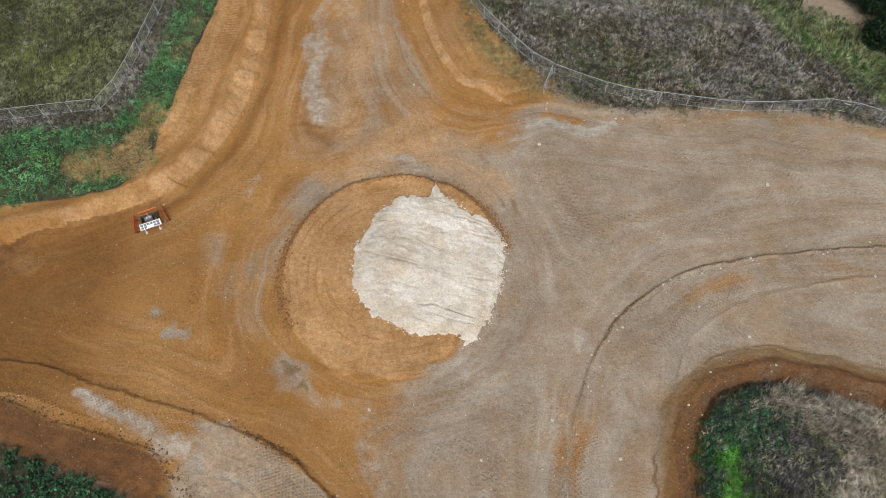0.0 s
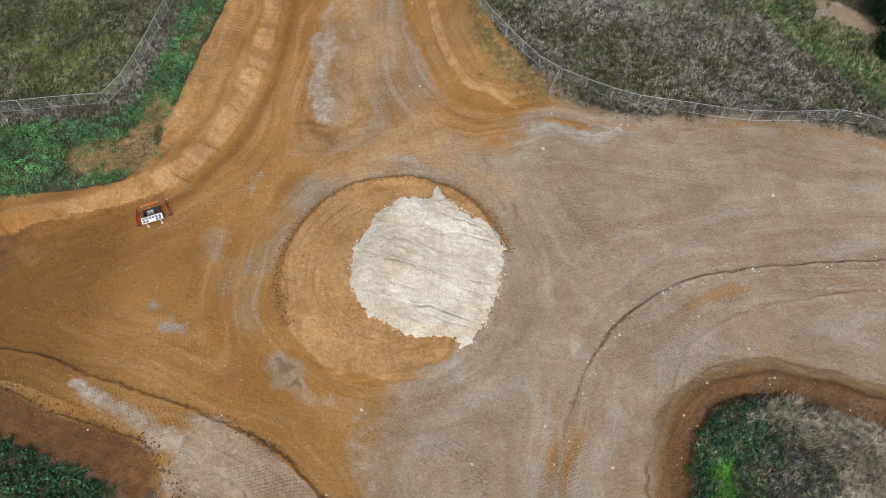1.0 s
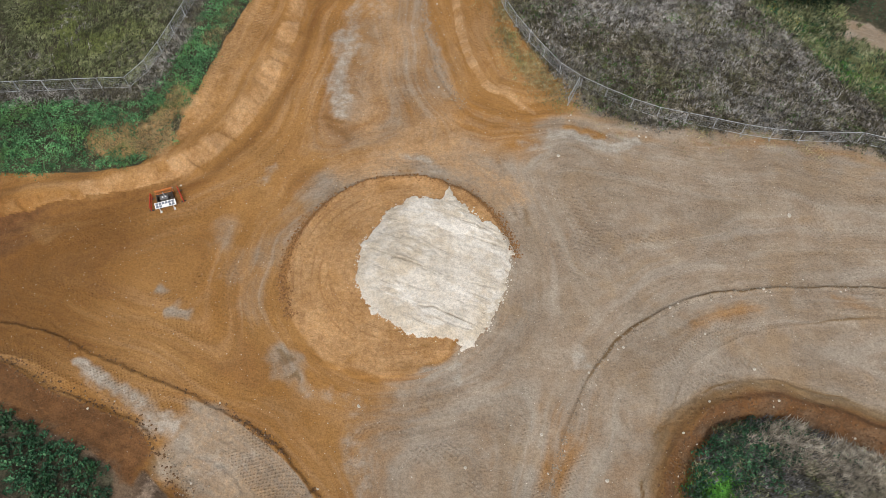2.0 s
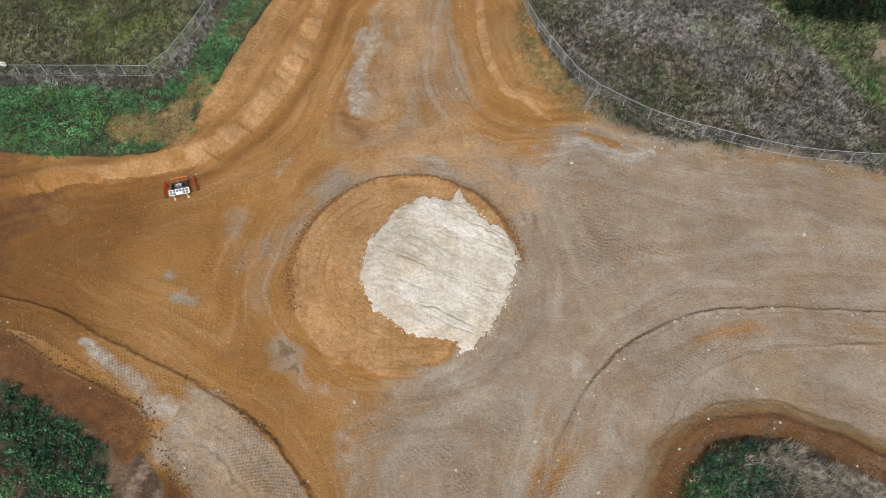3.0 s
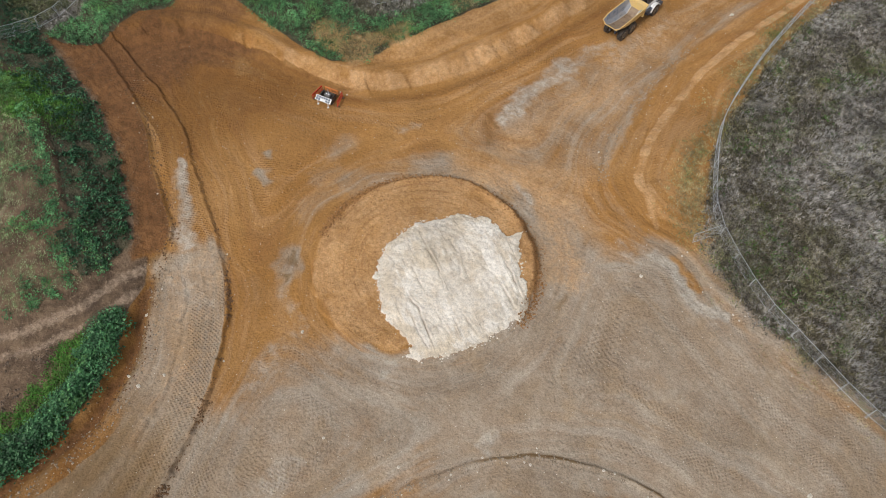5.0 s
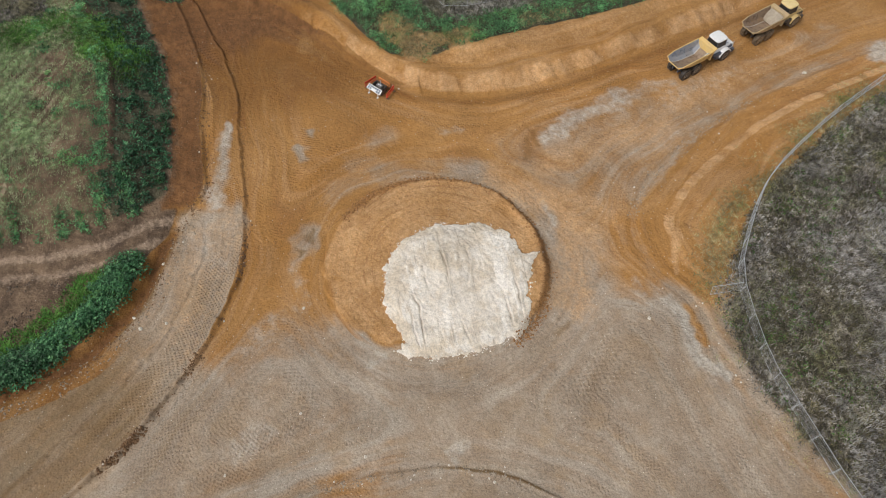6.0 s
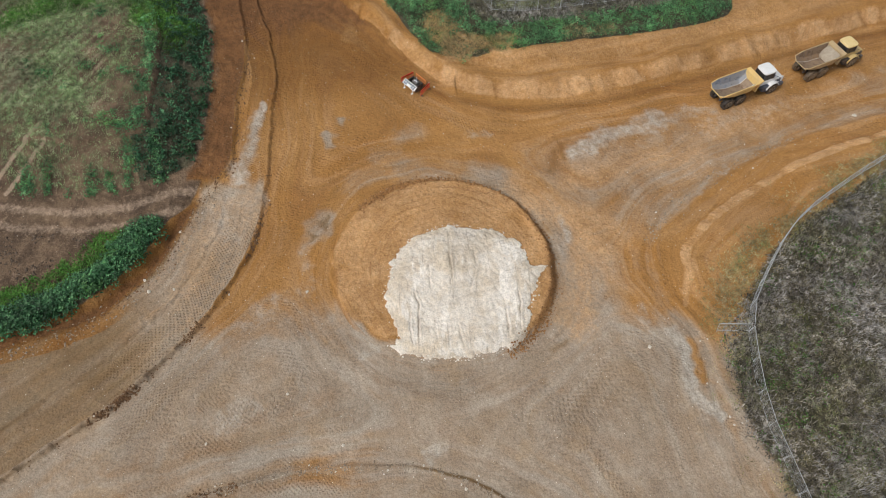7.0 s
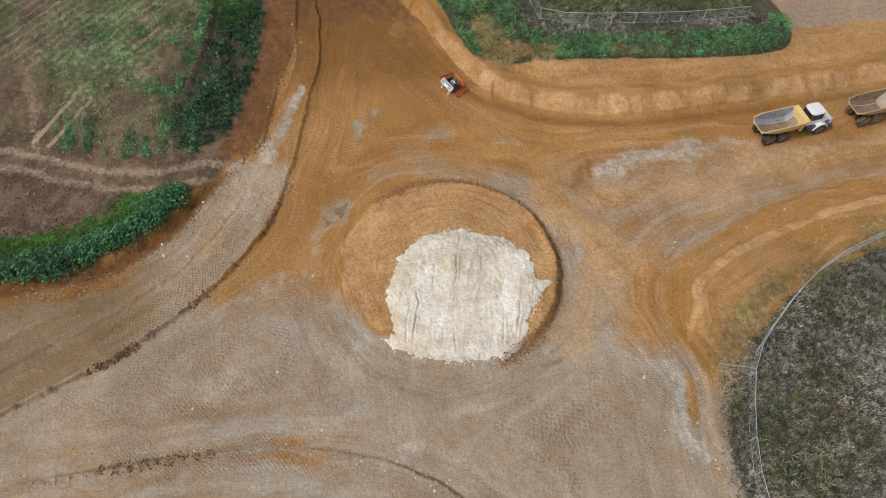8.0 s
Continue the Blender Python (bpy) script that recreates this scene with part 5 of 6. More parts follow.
def notice(x, y, z, turn_deg):
    t = thing("notice_board", "small plain white notice board fixed to the fence", "sign", pose(x, y, z, -38, 0, turn_deg))
    part("board", boxed(-0.35, 0.35, -0.015, 0.015, -0.25, 0.25, bevel=0.01), SIGNWHITE, t)
    part("bar", boxed(-0.28, 0.28, -0.02, -0.014, 0.02, 0.10), ASHGREY, t)


notice(47.9, 63.9, float(height(47.9, 63.9)) + 1.6, 160)
notice(-65.0, 53.9, float(height(-65, 53.9)) + 1.6, 8)


# ---- plants ----
RNG = np.random.default_rng(7)


def scatter(x0, x1, y0, y1, per_m2, chance):
    """Places on the plan, thinned by chance(x, y, distances)."""
    count = int((x1 - x0) * (y1 - y0) * per_m2)
    x, y = RNG.uniform(x0, x1, count), RNG.uniform(y0, y1, count)
    keep = RNG.uniform(0, 1, count) < chance(x, y, plan(x, y))
    return x[keep], y[keep]


def blades(name, label, places, material, per, tall, wide, lean=(0.5, 1.1), wind=None, spread_by=0.25, category="weeds"):
    """Tufts of narrow, bent blades."""
    x, y = places
    n = len(x)
    bx = np.repeat(x, per) + RNG.normal(0, spread_by, n * per)
    by = np.repeat(y, per) + RNG.normal(0, spread_by, n * per)
    size = np.repeat(RNG.uniform(0.65, 1.25, n), per) * RNG.uniform(tall[0], tall[1], n * per)
    ang = np.arctan2(by - np.repeat(y, per), bx - np.repeat(x, per)) + RNG.normal(0, 0.7, n * per) if wind is None else wind + 0.7 * cells(bx, by, 7.0, 77) + RNG.normal(0, 0.55, n * per)
    tip = RNG.uniform(lean[0], lean[1], n * per)
    half = RNG.uniform(wide[0], wide[1], n * per) / 2
    z = height(bx, by) - 0.03
    dx, dy = np.cos(ang), np.sin(ang)
    out = np.empty((n * per, 5, 3))
    for k, (along_, up, w) in enumerate(((0.0, 0.0, 0.6), (0.4, 0.66, 1.0), (1.0, 1.0, 0.06))):
        reach = size * np.sin(tip * along_) * along_ ** 0.5
        rise = size * up * np.cos(tip * 0.75 * along_)
        for s, sign in ((0, -1), (1, 1)) if k < 2 else ((0, 0),):
            out[:, 2 * k + s, 0] = bx + dx * reach - dy * half * w * sign
            out[:, 2 * k + s, 1] = by + dy * reach + dx * half * w * sign
            out[:, 2 * k + s, 2] = z + rise
    base = np.arange(n * per)[:, None] * 5
    tris = np.concatenate([base + np.array([[0, 1, 3]]), base + np.array([[0, 3, 2]]), base + np.array([[2, 3, 4]])], 0)
    return tagged(new(name, sheet(name, out.reshape(-1, 3), tris, material, False)), label, category, kind="stuff")


def leaves(name, label, places, material, per, tall, size, spread_by=0.3, category="plants", flat=0.6):
    """Low plants of broad folded leaves."""
    x, y = places
    n = len(x)
    bx = np.repeat(x, per) + RNG.normal(0, spread_by, n * per)
    by = np.repeat(y, per) + RNG.normal(0, spread_by, n * per)
    z = height(bx, by) + np.repeat(RNG.uniform(0.5, 1.1, n), per) * RNG.uniform(0.15, 1.0, n * per) ** 0.7 * tall
    s = RNG.uniform(size[0], size[1], n * per)
    ang = RNG.uniform(0, 2 * math.pi, n * per)
    droop = RNG.normal(0.15, flat * 0.6, n * per)
    roll_ = RNG.normal(0, flat, n * per)
    f = np.stack([np.cos(ang) * np.cos(droop), np.sin(ang) * np.cos(droop), -np.sin(droop)], -1)
    side = np.stack([-np.sin(ang) * np.cos(roll_), np.cos(ang) * np.cos(roll_), np.sin(roll_)], -1)
    c = np.stack([bx, by, z], -1)
    s = s[:, None]
    up = np.array([0, 0, 1.0])
    out = np.stack([c - 0.5 * f * s, c + 0.38 * side * s + 0.10 * s * up, c + 0.55 * f * s - 0.08 * s * up, c - 0.38 * side * s + 0.10 * s * up], 1)
    base = np.arange(n * per)[:, None] * 4
    tris = np.concatenate([base + np.array([[0, 1, 2]]), base + np.array([[0, 2, 3]])], 0)
    return tagged(new(name, sheet(name, out.reshape(-1, 3), tris, material, False)), label, category, kind="stuff")


def ne_dry(x, y, d):
    base = ss(-0.2, 2.6, d["neg"] - 2.0 * (1 - ss(6, 9.5, x)) + 1.2 * d["wob"]) * (1 - ss(-1.0, 1.0, d["ditch"] + d["wob"]))
    return base * (0.75 + 0.4 * cells(x, y, 4.0, 51))


def ne_olive(x, y):
    return strokes(x, y, [(11.3, 76, 19.6, 74.7, 3.6, 1.0), (19.6, 74.7, 25, 68.2, 2.4, 0.9), (16.8, 69, 12, 74, 2.2, 0.9), (3, 82, 6, 77, 2.4, 0.8), (37, 78, 34, 75.5, 1.6, 0.7), (1, 92, -2, 98, 2.5, 0.7), (22, 100, 25, 92, 2.0, 0.6), (40, 70, 45, 67, 1.8, 0.7), (19, 67.5, 30, 66, 2.2, 0.9), (22, 75, 30, 71, 3.5, 0.8)])


blades("dry_weeds", "dense grey-brown dead weeds with tangled stalks", scatter(-10, 58, 59, 122, 6.5, lambda x, y, d: ne_dry(x, y, d) * (1 - 0.75 * ne_olive(x, y))), DRY, 8, (0.28, 0.65), (0.06, 0.14), (0.3, 1.1), None, 0.22)
leaves("withered_weeds", "withered grey-brown leafy weeds covering the ground", scatter(-10, 58, 59, 122, 7.0, ne_dry), WITHER, 8, 0.55, (0.12, 0.32), 0.3, "weeds", 0.7)
blades("olive_weeds", "olive-green weeds mixed through the dead stalks", scatter(-10, 58, 59, 122, 6, lambda x, y, d: ne_dry(x, y, d) * np.maximum(1.0 * ne_olive(x, y), 0.6 * ss(0.2, 0.7, cells(x, y, 6.0, 65) + 0.5 * cells(x, y, 2.0, 66)))), OLIVE, 8, (0.25, 0.55), (0.05, 0.12), (0.4, 1.1))
blades("dry_grass", "pale bleached grass among the dead weeds", scatter(-10, 58, 59, 122, 14.0, lambda x, y, d: ne_dry(x, y, d) * np.maximum((0.34 + 0.45 * ss(76, 88, y)) * ss(-0.1, 0.5, cells(x, y, 5.0, 52)), strokes(x, y, [(34, 65.7, 26.3, 74, 2.2, 0.9), (26.3, 74, 22, 84, 2.6, 0.7), (15.1, 83.4, 15.3, 92, 4.0, 0.8), (15.3, 92, 28, 95, 3.5, 0.7), (42, 68, 38, 80, 2.5, 0.8)])) * (1 - 0.8 * ne_olive(x, y))), ASHEN, 6, (0.32, 0.65), (0.06, 0.13), (0.3, 1.0), 0.9)
blades("weed_edge", "thin green weeds along the foot of the fence", scatter(-12, 58, 58, 122, 16, lambda x, y, d: hump(d["neg"] + d["wob"], 1.0, 2.0) * ss(-0.6, 0.3, cells(x, y, 3.0, 53)) * (1 - 0.8 * ss(6, 12, x))), VERGE, 8, (0.14, 0.34), (0.05, 0.1))
leaves("green_clumps", "low green clumps scattered through the dry weeds", scatter(-8, 58, 60, 122, 2.2, lambda x, y, d: ne_dry(x, y, d) * ss(0.15, 0.6, cells(x, y, 3.2, 54))), FRESH, 10, 0.5, (0.12, 0.25))
leaves("ditch_plants", "rank green growth along the ditch", scatter(30, 60, 58, 115, 5, lambda x, y, d: ss(-0.8, 0.8, d["ditch"] + d["wob"]) * (1 - 0.8 * ss(6, 9, d["ditch"])) * (1 - strokes(x, y, [(48.5, 84.5, 55, 80.5, 2.7, 1.0)]))), DEEP, 5, 0.7, (0.15, 0.35))
blades("ditch_grass", "fresh green grass along the ditch", scatter(30, 60, 58, 115, 4, lambda x, y, d: ss(-1.2, 0.5, d["ditch"] + d["wob"]) * (1 - ss(7, 11, d["ditch"])) * (1 - strokes(x, y, [(48.5, 84.5, 55, 80.5, 2.7, 1.0)]))), MEADOW, 9, (0.5, 1.0), (0.06, 0.13), (0.6, 1.3), 0.9)
blades("ditch_fresh", "patches of fresh green grass along the ditch", scatter(28, 60, 58, 115, 4, lambda x, y, d: ss(-0.6, 0.8, d["ditch"] + d["wob"]) * (1 - ss(5, 9, d["ditch"])) * ss(-0.1, 0.5, cells(x, y, 3.5, 68)) * (1 - strokes(x, y, [(48.5, 84.5, 55, 80.5, 2.7, 1.0)]))), FRESH, 8, (0.4, 0.8), (0.06, 0.12), (0.6, 1.3), 0.9)
leaves("yellow_flowers", "patch of yellow flowers at the ditch edge", scatter(33, 46, 74, 95, 3, lambda x, y, d: hump(d["ditch"], 1.5, 0.9) * ss(0.1, 0.6, cells(x, y, 2.5, 55))), YELLOW_BLOOM, 6, 0.8, (0.08, 0.16))


def meadow(x, y, d):
    return ss(0.2, 1.2, d["nwf"]) * (x < -30) * (1 - ss(88, 91, y)) * (0.8 + 0.3 * cells(x, y, 3.0, 56))


blades("meadow_grass", "rough olive-brown meadow grass behind the fence", scatter(-92, -42, 14, 90, 8, meadow), MEADOW, 6, (0.35, 0.8), (0.06, 0.15), (0.7, 1.35), 0.5, category="grass")
blades("meadow_straw", "bleached seed stalks in the meadow", scatter(-96, -42, 14, 92, 3, lambda x, y, d: meadow(x, y, d) * ss(-0.2, 0.5, cells(x, y, 4.5, 57))), DRY, 5, (0.4, 0.8), (0.06, 0.13), (0.7, 1.3), 0.5, category="grass")
blades("fence_weeds", "grey dead weeds in front of the meadow fence", scatter(-84, -40, 12, 92, 8, lambda x, y, d: ss(-3.2, -1.9, d["nwf"] + 0.8 * d["wob"]) * (1 - ss(0.4, 1.0, d["nwf"])) * ss(0.5, 1.5, d["nwg"])), DRY, 7, (0.3, 0.6), (0.05, 0.1))


def nw_leaf(x, y, d):
    patch = strokes(x, y, [(-45.5, 48.6, -40.0, 49.8, 2.2, 1.0), (-40.6, 50.5, -39.4, 56.5, 1.7, 1.0), (-61.8, 45, -60.6, 44.6, 0.7, 0.8), (-49.6, 50.4, -47, 49.8, 0.6, 0.7), (-40.0, 48.8, -39.0, 56, 1.4, 1.0), (-38.3, 66, -38.0, 72, 1.1, 0.8), (-40.5, 73, -40.3, 77, 0.8, 0.7), (-45, 51.2, -43.5, 53, 0.6, 0.7)])
    return ss(-0.2, 0.7, d["nwg"] + 1.0 * d["wob"]) * (1 - ss(-3.0, -1.7, d["nwf"] + 0.8 * d["wob"])) * (1 - patch) * (0.85 + 0.5 * cells(x, y, 2.0, 58)) * (y < 95)


leaves("verge_plants", "thick bright green broad-leaved plants on the verge", scatter(-80, -34, 14, 96, 5.5, nw_leaf), LEAFY, 18, 0.75, (0.11, 0.27))
blades("verge_grass", "thin straw-coloured grass on the bare verge patch", scatter(-48, -36, 44, 74, 42, lambda x, y, d: ss(0, 0.8, d["nwg"]) * strokes(x, y, [(-45.5, 48.6, -40.0, 49.8, 2.4, 0.8), (-40.6, 50.5, -39.2, 57, 1.9, 0.8), (-38.3, 66, -38.0, 72, 1.2, 0.6)])), VERGE, 6, (0.12, 0.3), (0.04, 0.08), category="grass")


def bank_leaf(x, y, d):
    return (x < -28) * (y > 5) * ss(1.3, 2.5, d["field"] + 0.9 * d["wob"]) * (1 - ss(8.0, 9.0, d["field"] + 0.6 * d["wob"])) * (0.85 + 0.40 * cells(x, y, 1.4, 59)) * (1 - 0.7 * ss(6.2, 8.0, d["field"] + 0.6 * d["wob"]))


leaves("bank_plants", "dark green leafy plants on the field bank", scatter(-86, -27, 4, 22, 3.9, bank_leaf), DEEP, 11, 0.65, (0.16, 0.38), 0.22)
blades("bank_grass", "bright green grass at the top of the bank", scatter(-70, -50, 5, 18, 22, lambda x, y, d: strokes(x, y, [(-58, 8.8, -55, 13.5, 1.8, 1.0), (-57, 8.5, -62, 9.5, 1.2, 0.9), (-52, 11.5, -54, 12, 1.4, 0.5)])), FRESH, 8, (0.2, 0.45), (0.06, 0.12), category="grass")


ROW_Y = (-8.4, -5.6, -3.5, -0.7, 1.6, 4.1, 7.4)


def field_rows(x, y, d):
    margin = 1 - ss(10, 15, d["field"])
    row = margin * np.sin((0.12 * x - 0.99 * y) * 3.6 + 0.8 * cells(x, y, 6, 60)) + (1 - margin) * np.sin((0.66 * x + 0.75 * y) * 4.4 + 0.8 * cells(x, y, 7, 60))
    sown = strokes(x, y, [(-36, -6.8, -60, -5.5, 3.6, 1.0), (-50, -2.0, -46, -0.5, 3.0, 0.7), (-60, 0, -60, 4, 3, 0.3)])
    bare = strokes(x, y, [(-34, -12, -40, -16, 2.5, 1.0), (-40, -16, -62, -15, 3.5, 0.8), (-58, 3.8, -48.7, 1.3, 2.2, 0.8), (-48, 1.3, -36, 5, 2.4, 0.7)])
    return ss(0.8, 2.2, d["field"]) * (0.22 + 0.6 * ss(9, 15, d["field"]) + 0.5 * sown) * (0.25 + 0.75 * ss(-0.5, 0.6, row)) * (1 - lines(x, y, WHEEL_MARKS)) * (0.75 + 0.4 * cells(x, y, 2.0, 61)) * (1 - bare) * (1 - ss(7.3, 7.9, d["field"]) * (1 - ss(9.0, 9.6, d["field"])) * (x < -30) * (y > 5)) * (1 - (x < -28) * (y > 5) * (d["field"] < 8.5))


def leaf_rows(x, y, d):
    rows = sum(hump(y + 0.03 * x + 0.9 + 0.35 * cells(x, y, 2.5, 69), k, 0.5) for k in ROW_Y) * (1 - ss(-36, -33, -x - 70)) * ss(-39, -36, x + 0.5 * y)
    rows = 2.0 * rows * ss(-0.6, 0.0, cells(0.4 * x, y, 2.2, 62)) * ss(0.6, 1.4, d["field"]) * (d["field"] < 12)
    scarp = 1.5 * hump(d["field"] + 0.5 * d["wob"], 9.7, 0.8) * (y > 3) * (x < -31) * ss(-0.7, 0.0, cells(x, y, 1.5, 70))
    tufts = 0.4 * ss(-10, -6, y) * ss(0.25, 0.6, cells(x, y, 2.6, 71)) * ss(9, 10, d["field"]) * (1 - 0.7 * ss(18, 24, d["field"]))
    return np.clip(rows + scarp + tufts, 0, 1) * (1 - (x < -30) * (y > 8) * (d["field"] < 8.5))


blades("field_grass", "patchy pale green grass in drilled rows on the field", scatter(-90, -27, -26, 12, 38, field_rows), FIELD, 9, (0.12, 0.32), (0.03, 0.075), (0.8, 1.4), 2.4, 0.3, category="grass")
leaves("field_weeds", "green weed rows along the field margin", scatter(-80, -26, -16, 14, 9.0, leaf_rows), LEAFY, 11, 0.4, (0.12, 0.28), 0.24)
blades("field_fresh", "bright fresh grass strip across the far field", scatter(-72, -56, -16, 13, 26, lambda x, y, d: hump(x + 64.4 - 0.02 * y * y + 0.8 * d["wob"], 0, 2.3) * ss(-0.6, 0.3, cells(x, y, 3.0, 72))), FRESH, 7, (0.2, 0.4), (0.06, 0.12), category="grass")
blades("far_weeds", "grey dead weeds beyond the field", scatter(-84, -66, -20, 4, 10, lambda x, y, d: 1 - ss(-68.5, -66.8, x + 0.8 * d["wob"])), DRY, 7, (0.4, 0.9), (0.07, 0.15))
leaves("hedge_plants", "thick green hedge of leafy shrubs beside the track", scatter(-26, -8, -30, 9, 9, lambda x, y, d: (1 - ss(1.2, 2.3, np.abs(d["hedge"] + 0.3) + 1.3 * d["wob"])) * ss(0.8, 1.8, d["step"] + 0.5 * d["wob"])), HEDGE_LEAF, 16, 1.35, (0.16, 0.38), 0.32)
blades("hedge_grass", "bright green grass beside the hedge", scatter(-27, -8, -30, 10, 12, lambda x, y, d: (1 - ss(1.8, 3.2, np.abs(d["hedge"] + 2.4) + 1.0 * d["wob"])) * ss(1.2, 2.2, d["step"]) * ss(1.8, 3.0, np.abs(d["track"]))), FRESH, 8, (0.25, 0.55), (0.06, 0.13), category="grass")


def se_dry(x, y, d):
    bare = strokes(x, y, [(44, 23.5, 60, 22, 2.2, 1.0)])
    lawn = strokes(x, y, [(27.7, 19.4, 27.3, 6, 1.6, 1.0)])
    return ss(1.0, 2.4, d["se"] + d["wob"]) * (1 - bare) * (1 - lawn)


blades("tall_dead_grass", "tall grey bleached grass flattened by wind", scatter(24, 52, 2, 28, 12, lambda x, y, d: se_dry(x, y, d) * ss(-0.3, 0.5, 0.35 * np.sin((y - 0.22 * x) * 1.6 + 3.5 * cells(x, y, 4.5, 79)) + 0.7 * cells(x, y, 2.6, 63) + 0.15 * (x - 36) + 0.5 * hump(y, 23.5, 1.2) - 1.0 * hump(x, 32, 2.6) * (1 - ss(20, 22, y)))), STRAW, 14, (0.55, 1.15), (0.03, 0.07), (0.8, 1.4), 0.8, category="grass")
blades("dead_weeds", "dark tangled dead weeds", scatter(24, 52, 2, 28, 7, lambda x, y, d: se_dry(x, y, d) * 0.8), DARKDRY, 10, (0.4, 0.85), (0.035, 0.08), (0.6, 1.3), 0.8)
leaves("mixed_weeds", "green weeds growing through the dead grass", scatter(24, 50, 0, 28, 6, lambda x, y, d: se_dry(x, y, d) * ss(-0.2, 0.3, -0.5 * np.sin((y - 0.22 * x) * 1.6 + 3.5 * cells(x, y, 4.5, 79)) + 0.7 * cells(x, y, 2.0, 64) - 0.12 * (x - 34) - 0.7 * hump(y, 17.5, 2.5) * ss(29, 31, x))), DEEP, 13, 0.75, (0.14, 0.32))
blades("olive_clumps", "olive green weeds between the flattened grass", scatter(24, 52, -2, 28, 7, lambda x, y, d: se_dry(x, y, d) * ss(0.0, 0.6, cells(x, y, 1.8, 67))), MEADOW, 7, (0.35, 0.8), (0.06, 0.13))
blades("bright_grass", "bright fresh green grass at the edge of the cut", scatter(23, 32, 2, 22, 34, lambda x, y, d: ss(0.9, 1.6, d["se"] + d["wob"]) * strokes(x, y, [(27.7, 19.4, 27.3, 6, 1.8, 1.0)])), LAWN, 9, (0.2, 0.4), (0.05, 0.1), (0.6, 1.2), category="grass")


def tree(x, y, tall, wide, seed):
    rng = np.random.default_rng(seed)
    t = thing("tree", "dark dense evergreen tree beyond the ditch", "tree", on_ground(x, y))
    wood = bmesh.new()
    tips = []
    rod(wood, (0, 0, -0.2), (0.1, 0.1, tall * 0.3), 0.28, 8)
    rod(wood, (0.1, 0.1, tall * 0.3), (0.2, 0.0, tall * 0.75), 0.17, 8)
    for i in range(14):
        a, z = rng.uniform(0, 2 * math.pi), rng.uniform(0.2, 0.7) * tall
        end = Vector((math.cos(a) * wide * rng.uniform(0.5, 0.9), math.sin(a) * wide * rng.uniform(0.5, 0.9), z + rng.uniform(0.1, 0.3) * tall))
        rod(wood, (0.1, 0.05, z), end, 0.06, 5)
        tips.append(end)
    part("trunk", wood, BARK, t)
    cx, cs = [], []
    for i in range(260):
        a, u = rng.uniform(0, 2 * math.pi), rng.uniform(0, 1)
        r = wide * (0.35 + 0.65 * rng.uniform(0, 1) ** 0.4) * math.sqrt(max(0.05, 1 - (1.6 * u - 0.6) ** 2)) * rng.uniform(0.75, 1.1)
        cx.append((math.cos(a) * r, math.sin(a) * r, tall * (0.12 + 0.86 * u)))
        cs.append(rng.uniform(0.35, 0.75))
    cx, cs = np.array(cx), np.array(cs)
    per = 60
    c = np.repeat(cx, per, 0) + rng.normal(0, 1, (len(cx) * per, 3)) * np.repeat(cs, per)[:, None] * 0.6
    n = len(c)
    f, g = rng.normal(0, 1, (n, 3)), rng.normal(0, 1, (n, 3))
    f /= np.linalg.norm(f, axis=1)[:, None]
    g -= f * (f * g).sum(1)[:, None]
    g /= np.linalg.norm(g, axis=1)[:, None]
    s = rng.uniform(0.10, 0.22, n)[:, None]
    out = np.stack([c - f * s, c + 0.5 * g * s, c + f * s, c - 0.5 * g * s], 1).reshape(-1, 3)
    crown = new("crown", sheet("crown", out, np.arange(n * 4).reshape(-1, 4), TREE, False))
    crown.parent = t
    return t


for x, y, tall, wide, seed in ((38.8, 92.2, 7.0, 5.2, 1), (44.6, 92.0, 6.5, 4.8, 2), (39.5, 100.5, 8.0, 5.6, 4), (46.5, 100.5, 8.5, 5.2, 5), (57.0, 84.0, 5.0, 3.6, 3), (56.2, 76.5, 4.0, 3.2, 6)):
    tree(x, y, tall, wide, seed)


# ---- stones and clods ----
def stone_mesh(name, seed, material):
    bm = bmesh.new()
    bmesh.ops.create_icosphere(bm, subdivisions=1, radius=1.0)
    rng = np.random.default_rng(seed)
    for v in bm.verts:
        v.co = v.co * rng.uniform(0.72, 1.12)
        v.co.z *= 0.65
    me = bpy.data.meshes.new(name)
    bm.to_mesh(me)
    bm.free()
    me.materials.append(material)
    return me


ROCKS = [stone_mesh("rock", 100 + i, LIMESTONE) for i in range(5)]


def rock(x, y, size):
    ob = new("rock", ROCKS[int(RNG.integers(0, 5))])
    ob.matrix_basis = pose(x, y, float(height(x, y)) + 0.15 * size, 0, 0, float(RNG.uniform(0, 360))) @ Matrix.Diagonal((size, size * float(RNG.uniform(0.7, 1.0)), size, 1))
    return tagged(ob, "pale angular limestone lying loose on the bare earth", "rock", "loose stones")


for x, y, size in ((36.6, 52.1, 0.32), (9.2, 56.9, 0.26), (-14.9, 100.8, 0.42), (6.2, 8.6, 0.22), (18.0, 32.4, 0.20), (22.8, 37.8, 0.20), (19.0, 61.5, 0.18), (31.4, 32.0, 0.2), (26.5, 35.3, 0.18), (16.9, 18.3, 0.24),
                   (10.3, 21.8, 0.2), (-8.3, 21.8, 0.25), (3.3, 17.4, 0.2), (-13.1, 4.7, 0.28), (-14.8, 4.3, 0.26), (-12.6, 7.4, 0.22), (-20.6, 8.9, 0.24), (32.9, 41.6, 0.2), (46.4, 40.1, 0.2), (-36.8, 44.9, 0.15), (-35.9, 45.4, 0.15), (-7.4, 66, 0.2)):
    rock(x, y, size)
